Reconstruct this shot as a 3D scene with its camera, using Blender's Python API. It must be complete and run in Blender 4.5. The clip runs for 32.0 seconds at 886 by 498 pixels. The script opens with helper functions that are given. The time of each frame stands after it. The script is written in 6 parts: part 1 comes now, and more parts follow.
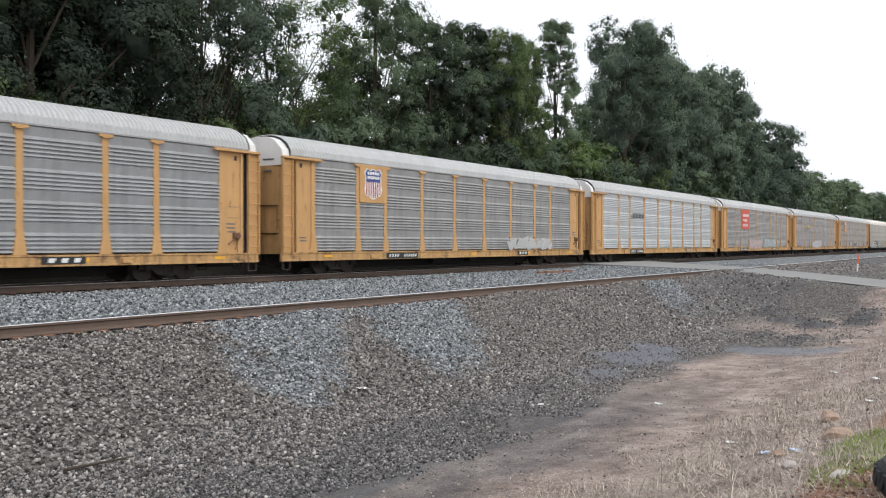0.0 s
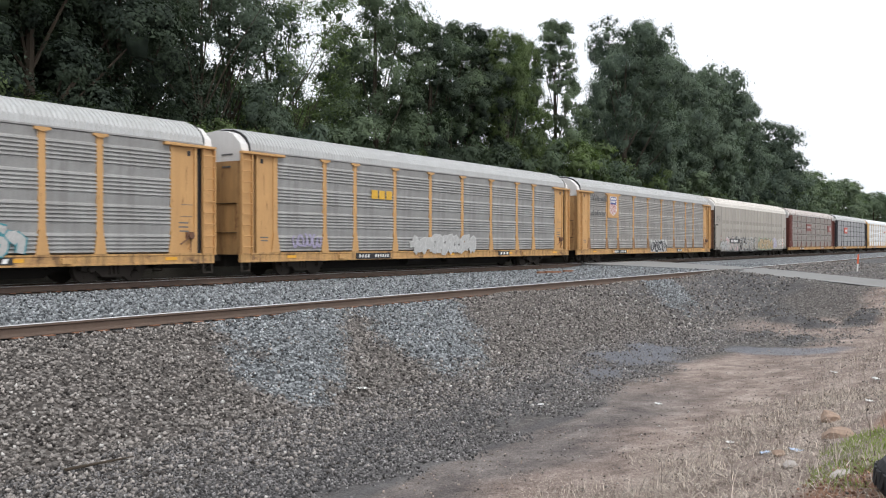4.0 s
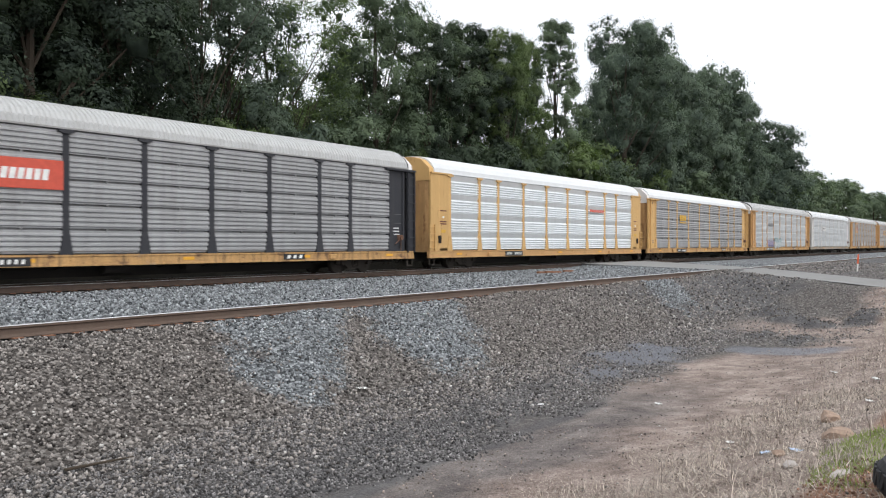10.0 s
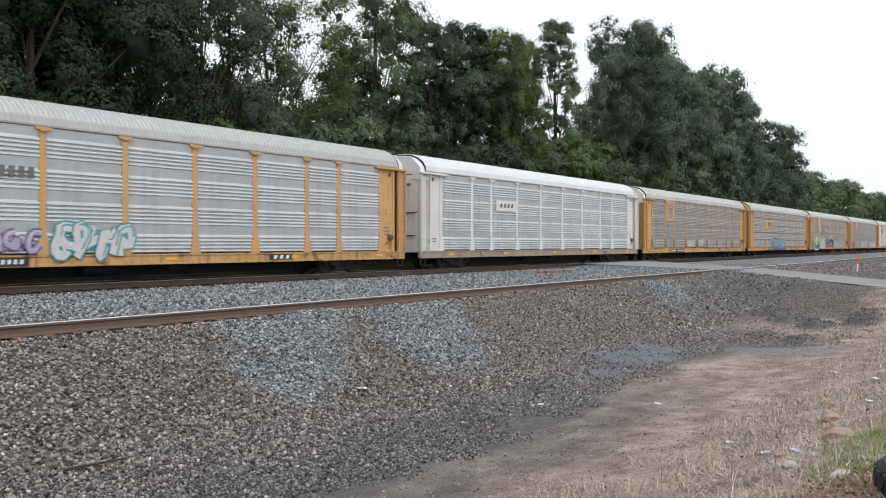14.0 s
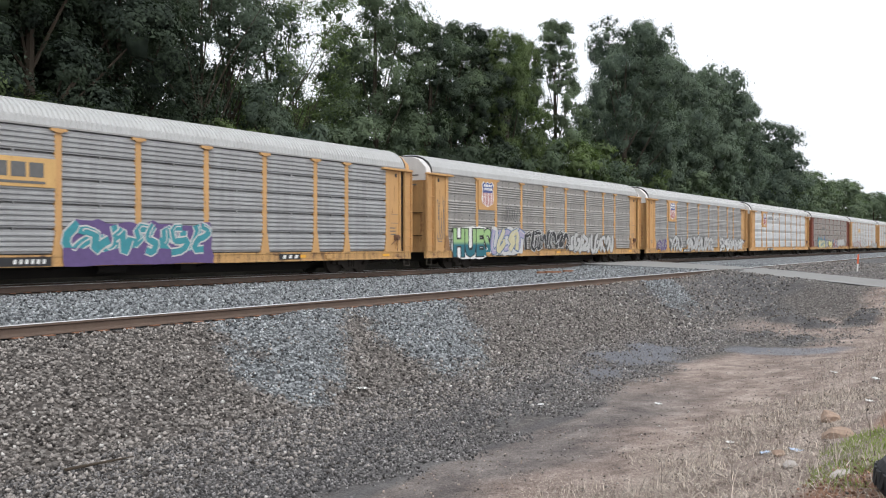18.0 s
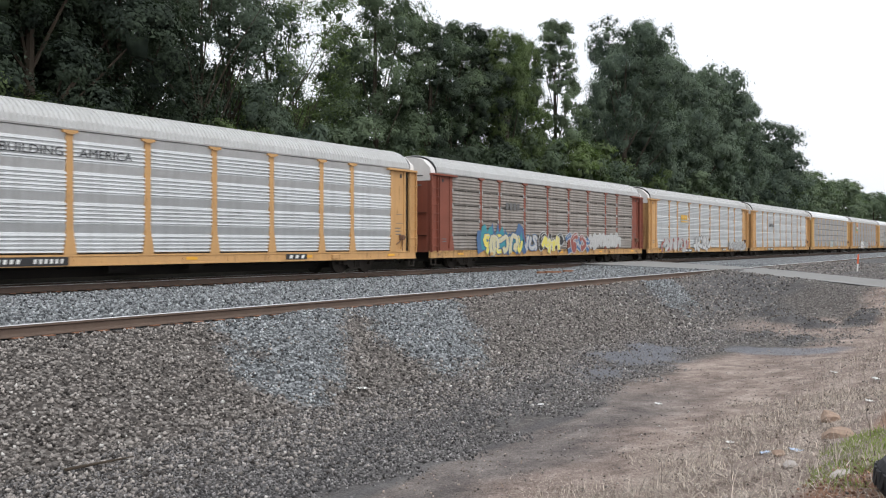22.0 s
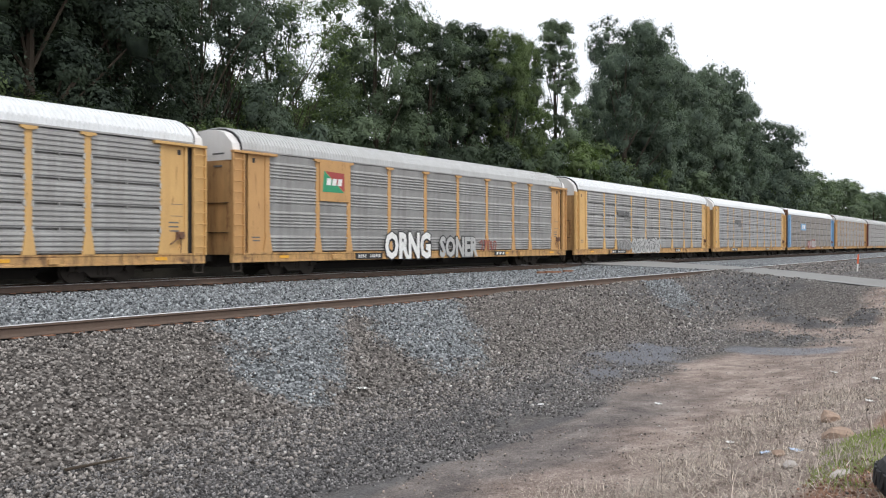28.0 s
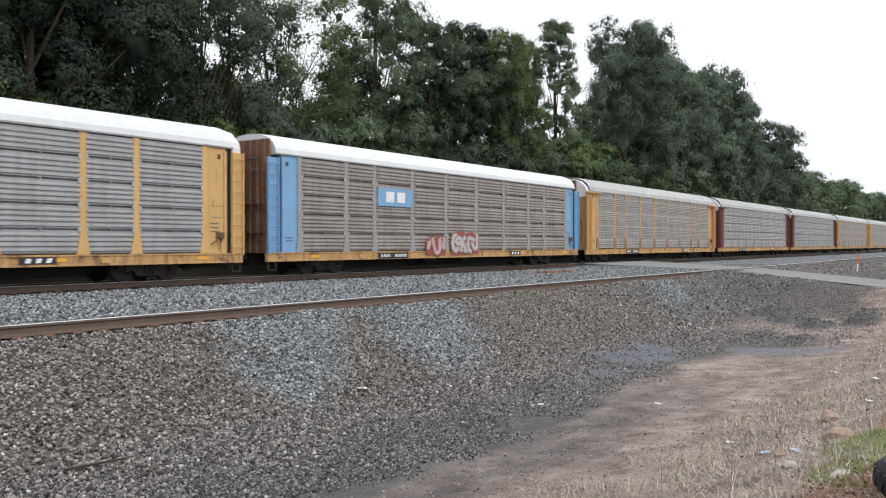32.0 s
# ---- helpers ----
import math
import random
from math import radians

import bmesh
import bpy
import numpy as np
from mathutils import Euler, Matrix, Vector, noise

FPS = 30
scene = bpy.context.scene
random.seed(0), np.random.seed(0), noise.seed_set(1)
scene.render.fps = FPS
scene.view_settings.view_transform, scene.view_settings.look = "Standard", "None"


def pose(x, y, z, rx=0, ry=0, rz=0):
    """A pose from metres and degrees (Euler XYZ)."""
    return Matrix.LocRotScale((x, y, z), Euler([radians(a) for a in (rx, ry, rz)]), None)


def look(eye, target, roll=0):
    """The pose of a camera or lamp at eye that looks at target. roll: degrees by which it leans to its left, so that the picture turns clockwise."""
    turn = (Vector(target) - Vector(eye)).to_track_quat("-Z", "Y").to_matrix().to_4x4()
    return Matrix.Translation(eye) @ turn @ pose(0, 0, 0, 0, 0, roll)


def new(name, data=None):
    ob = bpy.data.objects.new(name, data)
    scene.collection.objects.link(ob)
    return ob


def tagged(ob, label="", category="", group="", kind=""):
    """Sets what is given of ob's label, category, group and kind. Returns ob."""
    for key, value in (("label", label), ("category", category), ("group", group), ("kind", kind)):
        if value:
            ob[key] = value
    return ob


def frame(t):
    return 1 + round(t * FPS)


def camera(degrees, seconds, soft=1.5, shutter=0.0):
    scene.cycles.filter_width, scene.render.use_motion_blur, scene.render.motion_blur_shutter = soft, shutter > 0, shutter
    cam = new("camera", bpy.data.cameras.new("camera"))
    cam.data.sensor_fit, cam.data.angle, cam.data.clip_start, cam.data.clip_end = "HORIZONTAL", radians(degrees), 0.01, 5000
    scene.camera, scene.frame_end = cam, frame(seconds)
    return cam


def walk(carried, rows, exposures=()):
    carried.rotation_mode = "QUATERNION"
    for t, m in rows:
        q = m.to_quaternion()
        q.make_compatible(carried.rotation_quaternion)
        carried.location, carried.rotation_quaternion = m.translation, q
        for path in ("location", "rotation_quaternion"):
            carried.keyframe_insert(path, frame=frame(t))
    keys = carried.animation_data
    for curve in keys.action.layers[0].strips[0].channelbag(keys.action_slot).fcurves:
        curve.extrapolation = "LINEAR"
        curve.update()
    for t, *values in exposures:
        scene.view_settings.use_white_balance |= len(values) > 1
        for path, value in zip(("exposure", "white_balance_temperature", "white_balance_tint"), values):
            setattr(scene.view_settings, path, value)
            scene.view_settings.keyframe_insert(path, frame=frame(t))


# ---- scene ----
# Track direction is +x, across the tracks is +y; z = 0 is the top of the rails.
EYE = (0.0, 0.0, 1.304)
HEAD = radians(35.06)
cam = camera(55.03, 32.0, 1.1, 0.12)
AIM = look(EYE, (100 * math.cos(HEAD), 100 * math.sin(HEAD), 1.304 - 0.565))
walk(cam, [(0.0, AIM), (32.0, AIM)], [(0.0, 0.0), (6.0, 0.0), (7.0, 0.03), (9.0, 0.06), (10.0, 0.0), (11.0, -0.2), (12.0, -0.23), (13.0, -0.1), (14.0, -0.08), (17.0, 0.0), (18.0, 0.04),
                                   (20.0, 0.0), (22.0, -0.06), (24.0, 0.0), (25.0, -0.08), (28.0, -0.03), (32.0, -0.03)])

# ---- light: a bright overcast sky with a broad weak sun ----
world = bpy.data.worlds.new("overcast")
scene.world = world
world.use_nodes = True
wn, wl = world.node_tree.nodes, world.node_tree.links
sky = wn.new("ShaderNodeTexSky")
sky.sky_type, sky.sun_disc = "NISHITA", False
sky.sun_elevation, sky.sun_rotation = radians(52), radians(200)
sky.air_density, sky.dust_density = 1.0, 6.0
grey = wn.new("ShaderNodeHueSaturation")
grey.inputs["Saturation"].default_value = 0.25
wl.new(sky.outputs[0], grey.inputs["Color"])
haze = wn.new("ShaderNodeBackground")
haze.inputs["Strength"].default_value = 0.055
wl.new(grey.outputs[0], haze.inputs["Color"])
cloud = wn.new("ShaderNodeBackground")
cloud.inputs["Color"].default_value = (0.918, 0.95, 1.012, 1)
cloud.inputs["Strength"].default_value = 1.05
both = wn.new("ShaderNodeAddShader")
wl.new(haze.outputs[0], both.inputs[0])
wl.new(cloud.outputs[0], both.inputs[1])
wl.new(both.outputs[0], wn["World Output"].inputs["Surface"])
sun = new("sun", bpy.data.lights.new("sun", "SUN"))
sun.data.energy, sun.data.angle, sun.data.color = 0.8, radians(16), (1.0, 0.96, 0.9)
sun.matrix_world = look((-8, -20, 30), (0, 0, 0))


# ---- materials ----
def nodes_of(name):
    m = bpy.data.materials.new(name)
    m.use_nodes = True
    n, l = m.node_tree.nodes, m.node_tree.links
    return m, n, l, n["Principled BSDF"]


def ramp(n, stops):
    r = n.new("ShaderNodeValToRGB")
    while len(r.color_ramp.elements) < len(stops):
        r.color_ramp.elements.new(0.5)
    for e, (p, c) in zip(r.color_ramp.elements, stops):
        e.position, e.color = p, (*c, 1)
    return r


def coords(n, l, scale=(1, 1, 1), space="Object"):
    tc = n.new("ShaderNodeTexCoord")
    mp = n.new("ShaderNodeMapping")
    mp.inputs["Scale"].default_value = scale
    l.new(tc.outputs[space], mp.inputs["Vector"])
    return mp.outputs[0]


def noise_tex(n, l, vec, scale, detail=4, rough=0.6):
    t = n.new("ShaderNodeTexNoise")
    t.inputs["Scale"].default_value, t.inputs["Detail"].default_value = scale, detail
    t.inputs["Roughness"].default_value = rough
    l.new(vec, t.inputs["Vector"])
    return t.outputs["Fac"]


def mix(n, l, fac, a, b, mode="MIX"):
    m = n.new("ShaderNodeMix")
    m.data_type, m.blend_type = "RGBA", mode
    for sock, v in ((m.inputs[0], fac), (m.inputs[6], a), (m.inputs[7], b)):
        if isinstance(v, (int, float)):
            sock.default_value = v
        elif isinstance(v, tuple):
            sock.default_value = (*v, 1)
        else:
            l.new(v, sock)
    return m.outputs[2]


def bump(n, l, bsdf, height, strength, dist):
    b = n.new("ShaderNodeBump")
    b.inputs["Strength"].default_value, b.inputs["Distance"].default_value = strength, dist
    l.new(height, b.inputs["Height"])
    l.new(b.outputs[0], bsdf.inputs["Normal"])


def math_node(n, l, op, a, b=None):
    m = n.new("ShaderNodeMath")
    m.operation = op
    for i, v in enumerate((a, b)):
        if isinstance(v, (int, float)):
            m.inputs[i].default_value = v
        elif v is not None:
            l.new(v, m.inputs[i])
    return m.outputs[0]


def painted(name, base, dirt=(0.10, 0.085, 0.07), grime=0.5, rough=0.55, metal=0.0, rust=0.0, streak=(1, 1, 1)):
    """Weathered paint or galvanised steel: blotches, vertical run marks, fine grain and rust spots."""
    m, n, l, p = nodes_of(name)
    vec = coords(n, l)
    runs = noise_tex(n, l, coords(n, l, (2.2, 2.2, 0.16)), 1.3, 6, 0.7)
    blot = noise_tex(n, l, vec, 0.8, 6, 0.65)
    grain = noise_tex(n, l, vec, 24, 3)
    info = n.new("ShaderNodeObjectInfo")
    r1 = ramp(n, [(0.42, (0, 0, 0)), (0.8, (1, 1, 1))])
    l.new(runs, r1.inputs[0])
    r2 = ramp(n, [(0.36, (0, 0, 0)), (0.7, (1, 1, 1))])
    l.new(blot, r2.inputs[0])
    col = mix(n, l, math_node(n, l, "MULTIPLY", r1.outputs[0], grime), base, dirt)
    col = mix(n, l, math_node(n, l, "MULTIPLY", r2.outputs[0], grime * 0.8), col, tuple(0.6 * c + 0.4 * d for c, d in zip(dirt, base)))
    col = mix(n, l, math_node(n, l, "MULTIPLY", info.outputs["Random"], 0.32), col, tuple(c * 0.7 for c in base))
    col = mix(n, l, 0.18, col, math_node(n, l, "MULTIPLY", grain, 1.6), "MULTIPLY")
    if rust:
        spots = noise_tex(n, l, coords(n, l, streak), 3.2, 8, 0.75)
        r3 = ramp(n, [(0.60 - 0.12 * rust, (0, 0, 0)), (0.72 - 0.1 * rust, (1, 1, 1))])
        l.new(spots, r3.inputs[0])
        col = mix(n, l, math_node(n, l, "MULTIPLY", r3.outputs[0], 0.85), col, (0.15, 0.065, 0.03))
    l.new(col, p.inputs["Base Color"])
    rr = n.new("ShaderNodeMapRange")
    rr.inputs[3].default_value, rr.inputs[4].default_value = rough - 0.1, rough + 0.2
    l.new(blot, rr.inputs[0])
    l.new(rr.outputs[0], p.inputs["Roughness"])
    p.inputs["Metallic"].default_value = metal
    p.inputs["Specular IOR Level"].default_value = 0.22
    bump(n, l, p, grain, 0.15, 0.004)
    return m


def plain(name, base, rough=0.6, metal=0.0):
    m, n, l, p = nodes_of(name)
    g = noise_tex(n, l, coords(n, l), 6, 5)
    l.new(mix(n, l, g, tuple(c * 0.72 for c in base), tuple(min(1, c * 1.25) for c in base)), p.inputs["Base Color"])
    p.inputs["Roughness"].default_value, p.inputs["Metallic"].default_value = rough, metal
    return m


def leafy(name, dark, light, see=0.2):
    m, n, l, p = nodes_of(name)
    geo = n.new("ShaderNodeNewGeometry")
    info = n.new("ShaderNodeObjectInfo")
    # noise puts lit boughs and dark hollows into the leaf colour
    clump_light = noise_tex(n, l, coords(n, l), 0.5, 4)
    f = math_node(n, l, "ADD", math_node(n, l, "MULTIPLY", geo.outputs["Random Per Island"], 0.09), math_node(n, l, "MULTIPLY", math_node(n, l, "SUBTRACT", clump_light, 0.27), 2.3))
    f = math_node(n, l, "ADD", f, math_node(n, l, "MULTIPLY", math_node(n, l, "SUBTRACT", info.outputs["Random"], 0.5), 0.35))
    r = ramp(n, [(0.22, dark), (0.85, light)])
    l.new(f, r.inputs[0])
    l.new(r.outputs[0], p.inputs["Base Color"])
    p.inputs["Roughness"].default_value = 0.8
    p.inputs["Specular IOR Level"].default_value = 0.25
    tr = n.new("ShaderNodeBsdfTranslucent")
    l.new(mix(n, l, 1.0, r.outputs[0], (1.2, 1.4, 0.7), "MULTIPLY"), tr.inputs["Color"])
    ms = n.new("ShaderNodeMixShader")
    ms.inputs[0].default_value = see
    l.new(p.outputs[0], ms.inputs[1])
    l.new(tr.outputs[0], ms.inputs[2])
    l.new(ms.outputs[0], n["Material Output"].inputs["Surface"])
    return m


def stony(name, a, b, c, rough=0.9):
    """Loose stones: each one its own grey, with a fine grain."""
    m, n, l, p = nodes_of(name)
    geo = n.new("ShaderNodeNewGeometry")
    r = ramp(n, [(0.0, a), (0.3, tuple(v * 0.5 for v in b)), (0.6, b), (0.86, tuple(v * 1.35 for v in b)), (0.975, tuple(v * 1.75 for v in b)), (1.0, c)])
    l.new(geo.outputs["Random Per Island"], r.inputs[0])
    g = noise_tex(n, l, coords(n, l), 40, 3)
    l.new(mix(n, l, 0.5, r.outputs[0], math_node(n, l, "MULTIPLY", g, 1.9), "MULTIPLY"), p.inputs["Base Color"])
    p.inputs["Roughness"].default_value = rough
    return m


def flaked(name):
    """Yellow sill paint with patches of rust, black grime, old whitewash and touched-up yellow."""
    m, n, l, p = nodes_of(name)
    big = noise_tex(n, l, coords(n, l, (1, 1, 1.6)), 1.1, 7, 0.72)
    r = ramp(n, [(0.30, (0.06, 0.045, 0.035)), (0.36, (0.24, 0.14, 0.075)), (0.43, (0.45, 0.27, 0.12)), (0.56, (0.53, 0.32, 0.135)), (0.64, (0.42, 0.25, 0.12)), (0.69, (0.48, 0.38, 0.25)), (0.74, (0.2, 0.11, 0.065))])
    l.new(big, r.inputs[0])
    grain = noise_tex(n, l, coords(n, l), 18, 4)
    runs = noise_tex(n, l, coords(n, l, (5, 5, 0.3)), 1.5, 5)
    rr = ramp(n, [(0.5, (0, 0, 0)), (0.72, (0.8, 0.8, 0.8))])
    l.new(runs, rr.inputs[0])
    col = mix(n, l, rr.outputs[0], r.outputs[0], (0.10, 0.07, 0.05))
    l.new(mix(n, l, 0.35, col, math_node(n, l, "MULTIPLY", grain, 1.9), "MULTIPLY"), p.inputs["Base Color"])
    p.inputs["Roughness"].default_value = 0.8
    p.inputs["Specular IOR Level"].default_value = 0.2
    bump(n, l, p, grain, 0.2, 0.004)
    return m


DIRT = (0.11, 0.095, 0.08)
M = {
    "yellow": painted("weathered_yellow_paint", (0.60, 0.352, 0.15), (0.33, 0.195, 0.10), 0.45, rust=0.25, streak=(1.6, 1.6, 0.35)),
    "yellow2": painted("bright_yellow_paint", (0.67, 0.425, 0.175), (0.38, 0.22, 0.09), 0.4, rust=0.15, streak=(1.6, 1.6, 0.35)),
    "yellow_end": painted("dirty_yellow_end_doors", (0.54, 0.32, 0.14), (0.10, 0.07, 0.05), 0.75, rust=0.5, streak=(1.2, 1.2, 0.3)),
    "sill": flaked("dirty_yellow_sill"),
    "foot_grime": painted("rusty_post_foot", (0.40, 0.23, 0.11), (0.13, 0.075, 0.05), 1.0, rust=0.8),
    "sillpale": painted("pale_dirty_sill", (0.36, 0.31, 0.24), (0.15, 0.12, 0.09), 0.7, rust=0.4),
    "oxide": painted("brick_red_paint", (0.26, 0.08, 0.052), (0.12, 0.07, 0.055), 0.5),
    "maroon": painted("oxide_red_paint", (0.165, 0.052, 0.042), (0.09, 0.06, 0.05), 0.5),
    "black": painted("faded_black_paint", (0.035, 0.037, 0.045), (0.09, 0.085, 0.08), 0.45),
    "white": painted("dirty_white_paint", (0.72, 0.71, 0.69), (0.4, 0.37, 0.33), 0.4),
    "blue": painted("sky_blue_paint", (0.22, 0.42, 0.66), (0.16, 0.2, 0.26), 0.45),
    "hood": painted("white_end_hood", (0.80, 0.795, 0.785), (0.42, 0.37, 0.33), 0.5),
    "screen": painted("weathered_galvanised_steel", (0.395, 0.40, 0.405), (0.17, 0.162, 0.155), 0.62, 0.52, 0.35),
    "screen_dark": painted("grimy_galvanised_steel", (0.41, 0.408, 0.40), (0.16, 0.15, 0.14), 0.75, 0.58, 0.25),
    "screen_shine": painted("bright_galvanised_steel", (0.74, 0.755, 0.76), (0.40, 0.40, 0.39), 0.6, 0.3, 0.72),
    "screen_light": painted("pale_galvanised_steel", (0.62, 0.64, 0.645), (0.33, 0.33, 0.325), 0.65, 0.42, 0.4),
    "screen_new": painted("shining_new_steel", (0.86, 0.89, 0.90), (0.55, 0.56, 0.56), 0.35, 0.3, 0.72),
    "screen_tan": painted("tan_grimed_steel", (0.41, 0.395, 0.375), (0.17, 0.155, 0.14), 0.7, 0.5, 0.25),
    "screen_brown": painted("brown_grimed_steel", (0.36, 0.33, 0.30), (0.13, 0.11, 0.095), 0.85, 0.55, 0.25),
    "beige": painted("beige_grey_paint", (0.405, 0.375, 0.335), (0.28, 0.255, 0.22), 0.4, 0.6),
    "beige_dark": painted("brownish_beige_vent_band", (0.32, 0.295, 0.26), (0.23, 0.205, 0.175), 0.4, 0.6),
    "roof": painted("galvanised_roof", (0.55, 0.56, 0.56), (0.34, 0.33, 0.31), 0.45, 0.5, 0.2),
    "roof_white": painted("white_roof_paint", (0.76, 0.785, 0.80), (0.52, 0.52, 0.52), 0.45, 0.5),
    "roof_cream": painted("cream_roof_paint", (0.74, 0.71, 0.66), (0.52, 0.48, 0.43), 0.4, 0.5),
    "roof_rust": painted("peeling_rusty_roof", (0.68, 0.66, 0.64), (0.36, 0.27, 0.22), 0.6, 0.6, 0.0, 1.15, (2.2, 0.5, 0.45)),
    "rustend": painted("rusty_end_doors", (0.20, 0.11, 0.075), (0.08, 0.07, 0.065), 0.7, 0.7, 0, 1.0),
    "under": painted("grimy_underframe", (0.022, 0.019, 0.017), (0.03, 0.026, 0.022), 0.6, 0.8),
    "truck": painted("dusty_truck_casting", (0.05, 0.042, 0.036), (0.03, 0.025, 0.022), 0.6, 0.8),
    "rail": painted("rusty_rail", (0.145, 0.105, 0.083), (0.075, 0.056, 0.047), 0.6, 0.75),
    "railhead": plain("polished_rail_head", (0.8, 0.8, 0.8), 0.32, 1.0),
    "tie": painted("creosoted_tie", (0.06, 0.048, 0.04), (0.03, 0.025, 0.022), 0.6, 0.9),
    "plate": plain("rusty_tie_plate", (0.22, 0.10, 0.055), 0.9),
    "inkblack": plain("black_stencil_and_gap_shade", (0.02, 0.02, 0.022), 0.6),
    "inkwhite": plain("white_stencil", (0.75, 0.75, 0.73), 0.6),
    "spraywhite": plain("weathered_white_spray", (0.52, 0.52, 0.51), 0.7),
    "inkgrey": plain("faded_grey_stencil", (0.12, 0.12, 0.12), 0.7),
    "orange": plain("orange_reflective_strip", (0.72, 0.36, 0.03), 0.5),
    "red": plain("signal_red_panel", (0.56, 0.085, 0.05), 0.6),
    "faintred": plain("faded_red_panel", (0.22, 0.07, 0.06), 0.7),
    "shieldred": plain("faded_red_stripe", (0.34, 0.055, 0.05), 0.6),
    "shieldblue": plain("deep_blue_crest", (0.035, 0.06, 0.22), 0.55),
    "gold": plain("gold_letter_paint", (0.62, 0.36, 0.04), 0.6),
    "green": plain("flag_green", (0.03, 0.27, 0.13), 0.6),
    "teal": plain("teal_spray", (0.04, 0.24, 0.28), 0.6),
    "purple": plain("purple_spray", (0.11, 0.07, 0.19), 0.65),
    "violet": plain("pale_violet_spray", (0.34, 0.31, 0.44), 0.65),
    "navy": plain("blue_spray", (0.06, 0.125, 0.25), 0.6),
    "lemon": plain("yellow_spray", (0.66, 0.58, 0.12), 0.6),
    "paleyellow": plain("pale_yellow_spray", (0.52, 0.48, 0.30), 0.65),
    "silverspray": plain("silver_spray", (0.42, 0.42, 0.41), 0.5),
    "pink": plain("pink_spray", (0.48, 0.33, 0.33), 0.65),
    "brick_red": plain("brick_red_spray", (0.27, 0.075, 0.06), 0.65),
    "tan_spray": plain("faded_tan_spray", (0.42, 0.31, 0.17), 0.65),
    "pale_green": plain("pale_green_spray", (0.27, 0.32, 0.24), 0.65),
    "lime_teal": plain("lime_spray_fading_to_teal", (0.25, 0.42, 0.16), 0.6),
    "bark": painted("tree_bark", (0.075, 0.06, 0.045), (0.035, 0.03, 0.025), 0.6, 0.9),
    "leaf": leafy("leaf_green", (0.039, 0.06, 0.039), (0.122, 0.164, 0.10)),
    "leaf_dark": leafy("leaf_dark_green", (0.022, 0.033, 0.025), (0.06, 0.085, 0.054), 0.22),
    "leaf_light": leafy("leaf_light_green", (0.045, 0.068, 0.03), (0.14, 0.185, 0.085), 0.4),
    # distance haze is put into these two paler leaf colours
    "leaf_mid": leafy("leaf_hazy_blue_green", (0.05, 0.073, 0.057), (0.135, 0.178, 0.13)),
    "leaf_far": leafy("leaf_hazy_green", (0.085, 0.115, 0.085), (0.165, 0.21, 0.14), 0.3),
    "stone_old": stony("old_ballast_stone", (0.022, 0.018, 0.016), (0.238, 0.218, 0.202), (0.6, 0.59, 0.57)),
    "stone_new": stony("fresh_ballast_stone", (0.026, 0.029, 0.033), (0.255, 0.272, 0.282), (0.62, 0.64, 0.65)),
    "stone_dark": stony("fine_dark_gravel", (0.028, 0.027, 0.028), (0.165, 0.158, 0.157), (0.45, 0.44, 0.43)),
    "stone_mid": stony("fine_grey_gravel", (0.045, 0.043, 0.043), (0.21, 0.20, 0.196), (0.6, 0.58, 0.56)),
    "straw": stony("dry_grass", (0.17, 0.135, 0.11), (0.43, 0.37, 0.315), (0.68, 0.63, 0.56)),
    "grass": leafy("green_weeds", (0.09, 0.12, 0.035), (0.26, 0.31, 0.11), 0.4),
    "clay": stony("red_clay_clods", (0.12, 0.06, 0.038), (0.24, 0.13, 0.085), (0.36, 0.25, 0.18)),
    "earth": stony("brown_earth_clods", (0.12, 0.085, 0.062), (0.2, 0.145, 0.11), (0.3, 0.23, 0.18)),
    "clod": stony("damp_soil_crumbs", (0.035, 0.03, 0.026), (0.115, 0.098, 0.084), (0.24, 0.2, 0.16)),
    "crumb": stony("pale_earth_crumbs", (0.15, 0.12, 0.1), (0.31, 0.26, 0.225), (0.42, 0.37, 0.33)),
    "beige_light": painted("light_beige_rib_paint", (0.48, 0.455, 0.415), (0.36, 0.33, 0.29), 0.35, 0.6),
    "asphalt": painted("pale_worn_asphalt", (0.26, 0.26, 0.255), (0.17, 0.165, 0.155), 0.5, 0.9),
    "stake_orange": plain("stake_orange_paint", (0.75, 0.13, 0.04), 0.6),
    "bagblue": plain("pale_blue_plastic", (0.45, 0.55, 0.72), 0.35),
    "bottle_white": plain("white_plastic", (0.75, 0.75, 0.74), 0.4),
    "rubber": plain("black_rubber", (0.018, 0.018, 0.02), 0.7),
}


def two_tone(m, low, high, z0, z1):
    """Spray paint that fades upward from one colour to another."""
    n, l, p = m.node_tree.nodes, m.node_tree.links, m.node_tree.nodes["Principled BSDF"]
    sep = n.new("ShaderNodeSeparateXYZ")
    l.new(coords(n, l), sep.inputs[0])
    mr = n.new("ShaderNodeMapRange")
    mr.inputs[1].default_value, mr.inputs[2].default_value = z0, z1
    l.new(sep.outputs[2], mr.inputs[0])
    l.new(mix(n, l, mr.outputs[0], low, high), p.inputs["Base Color"])


two_tone(M["lime_teal"], (0.015, 0.13, 0.17), (0.30, 0.47, 0.20), 1.25, 1.45)


# ---- mesh helpers ----
def finish(bm, name, mat):
    me = bpy.data.meshes.new(name)
    bm.normal_update()
    bm.to_mesh(me)
    bm.free()
    me.materials.append(mat)
    return me


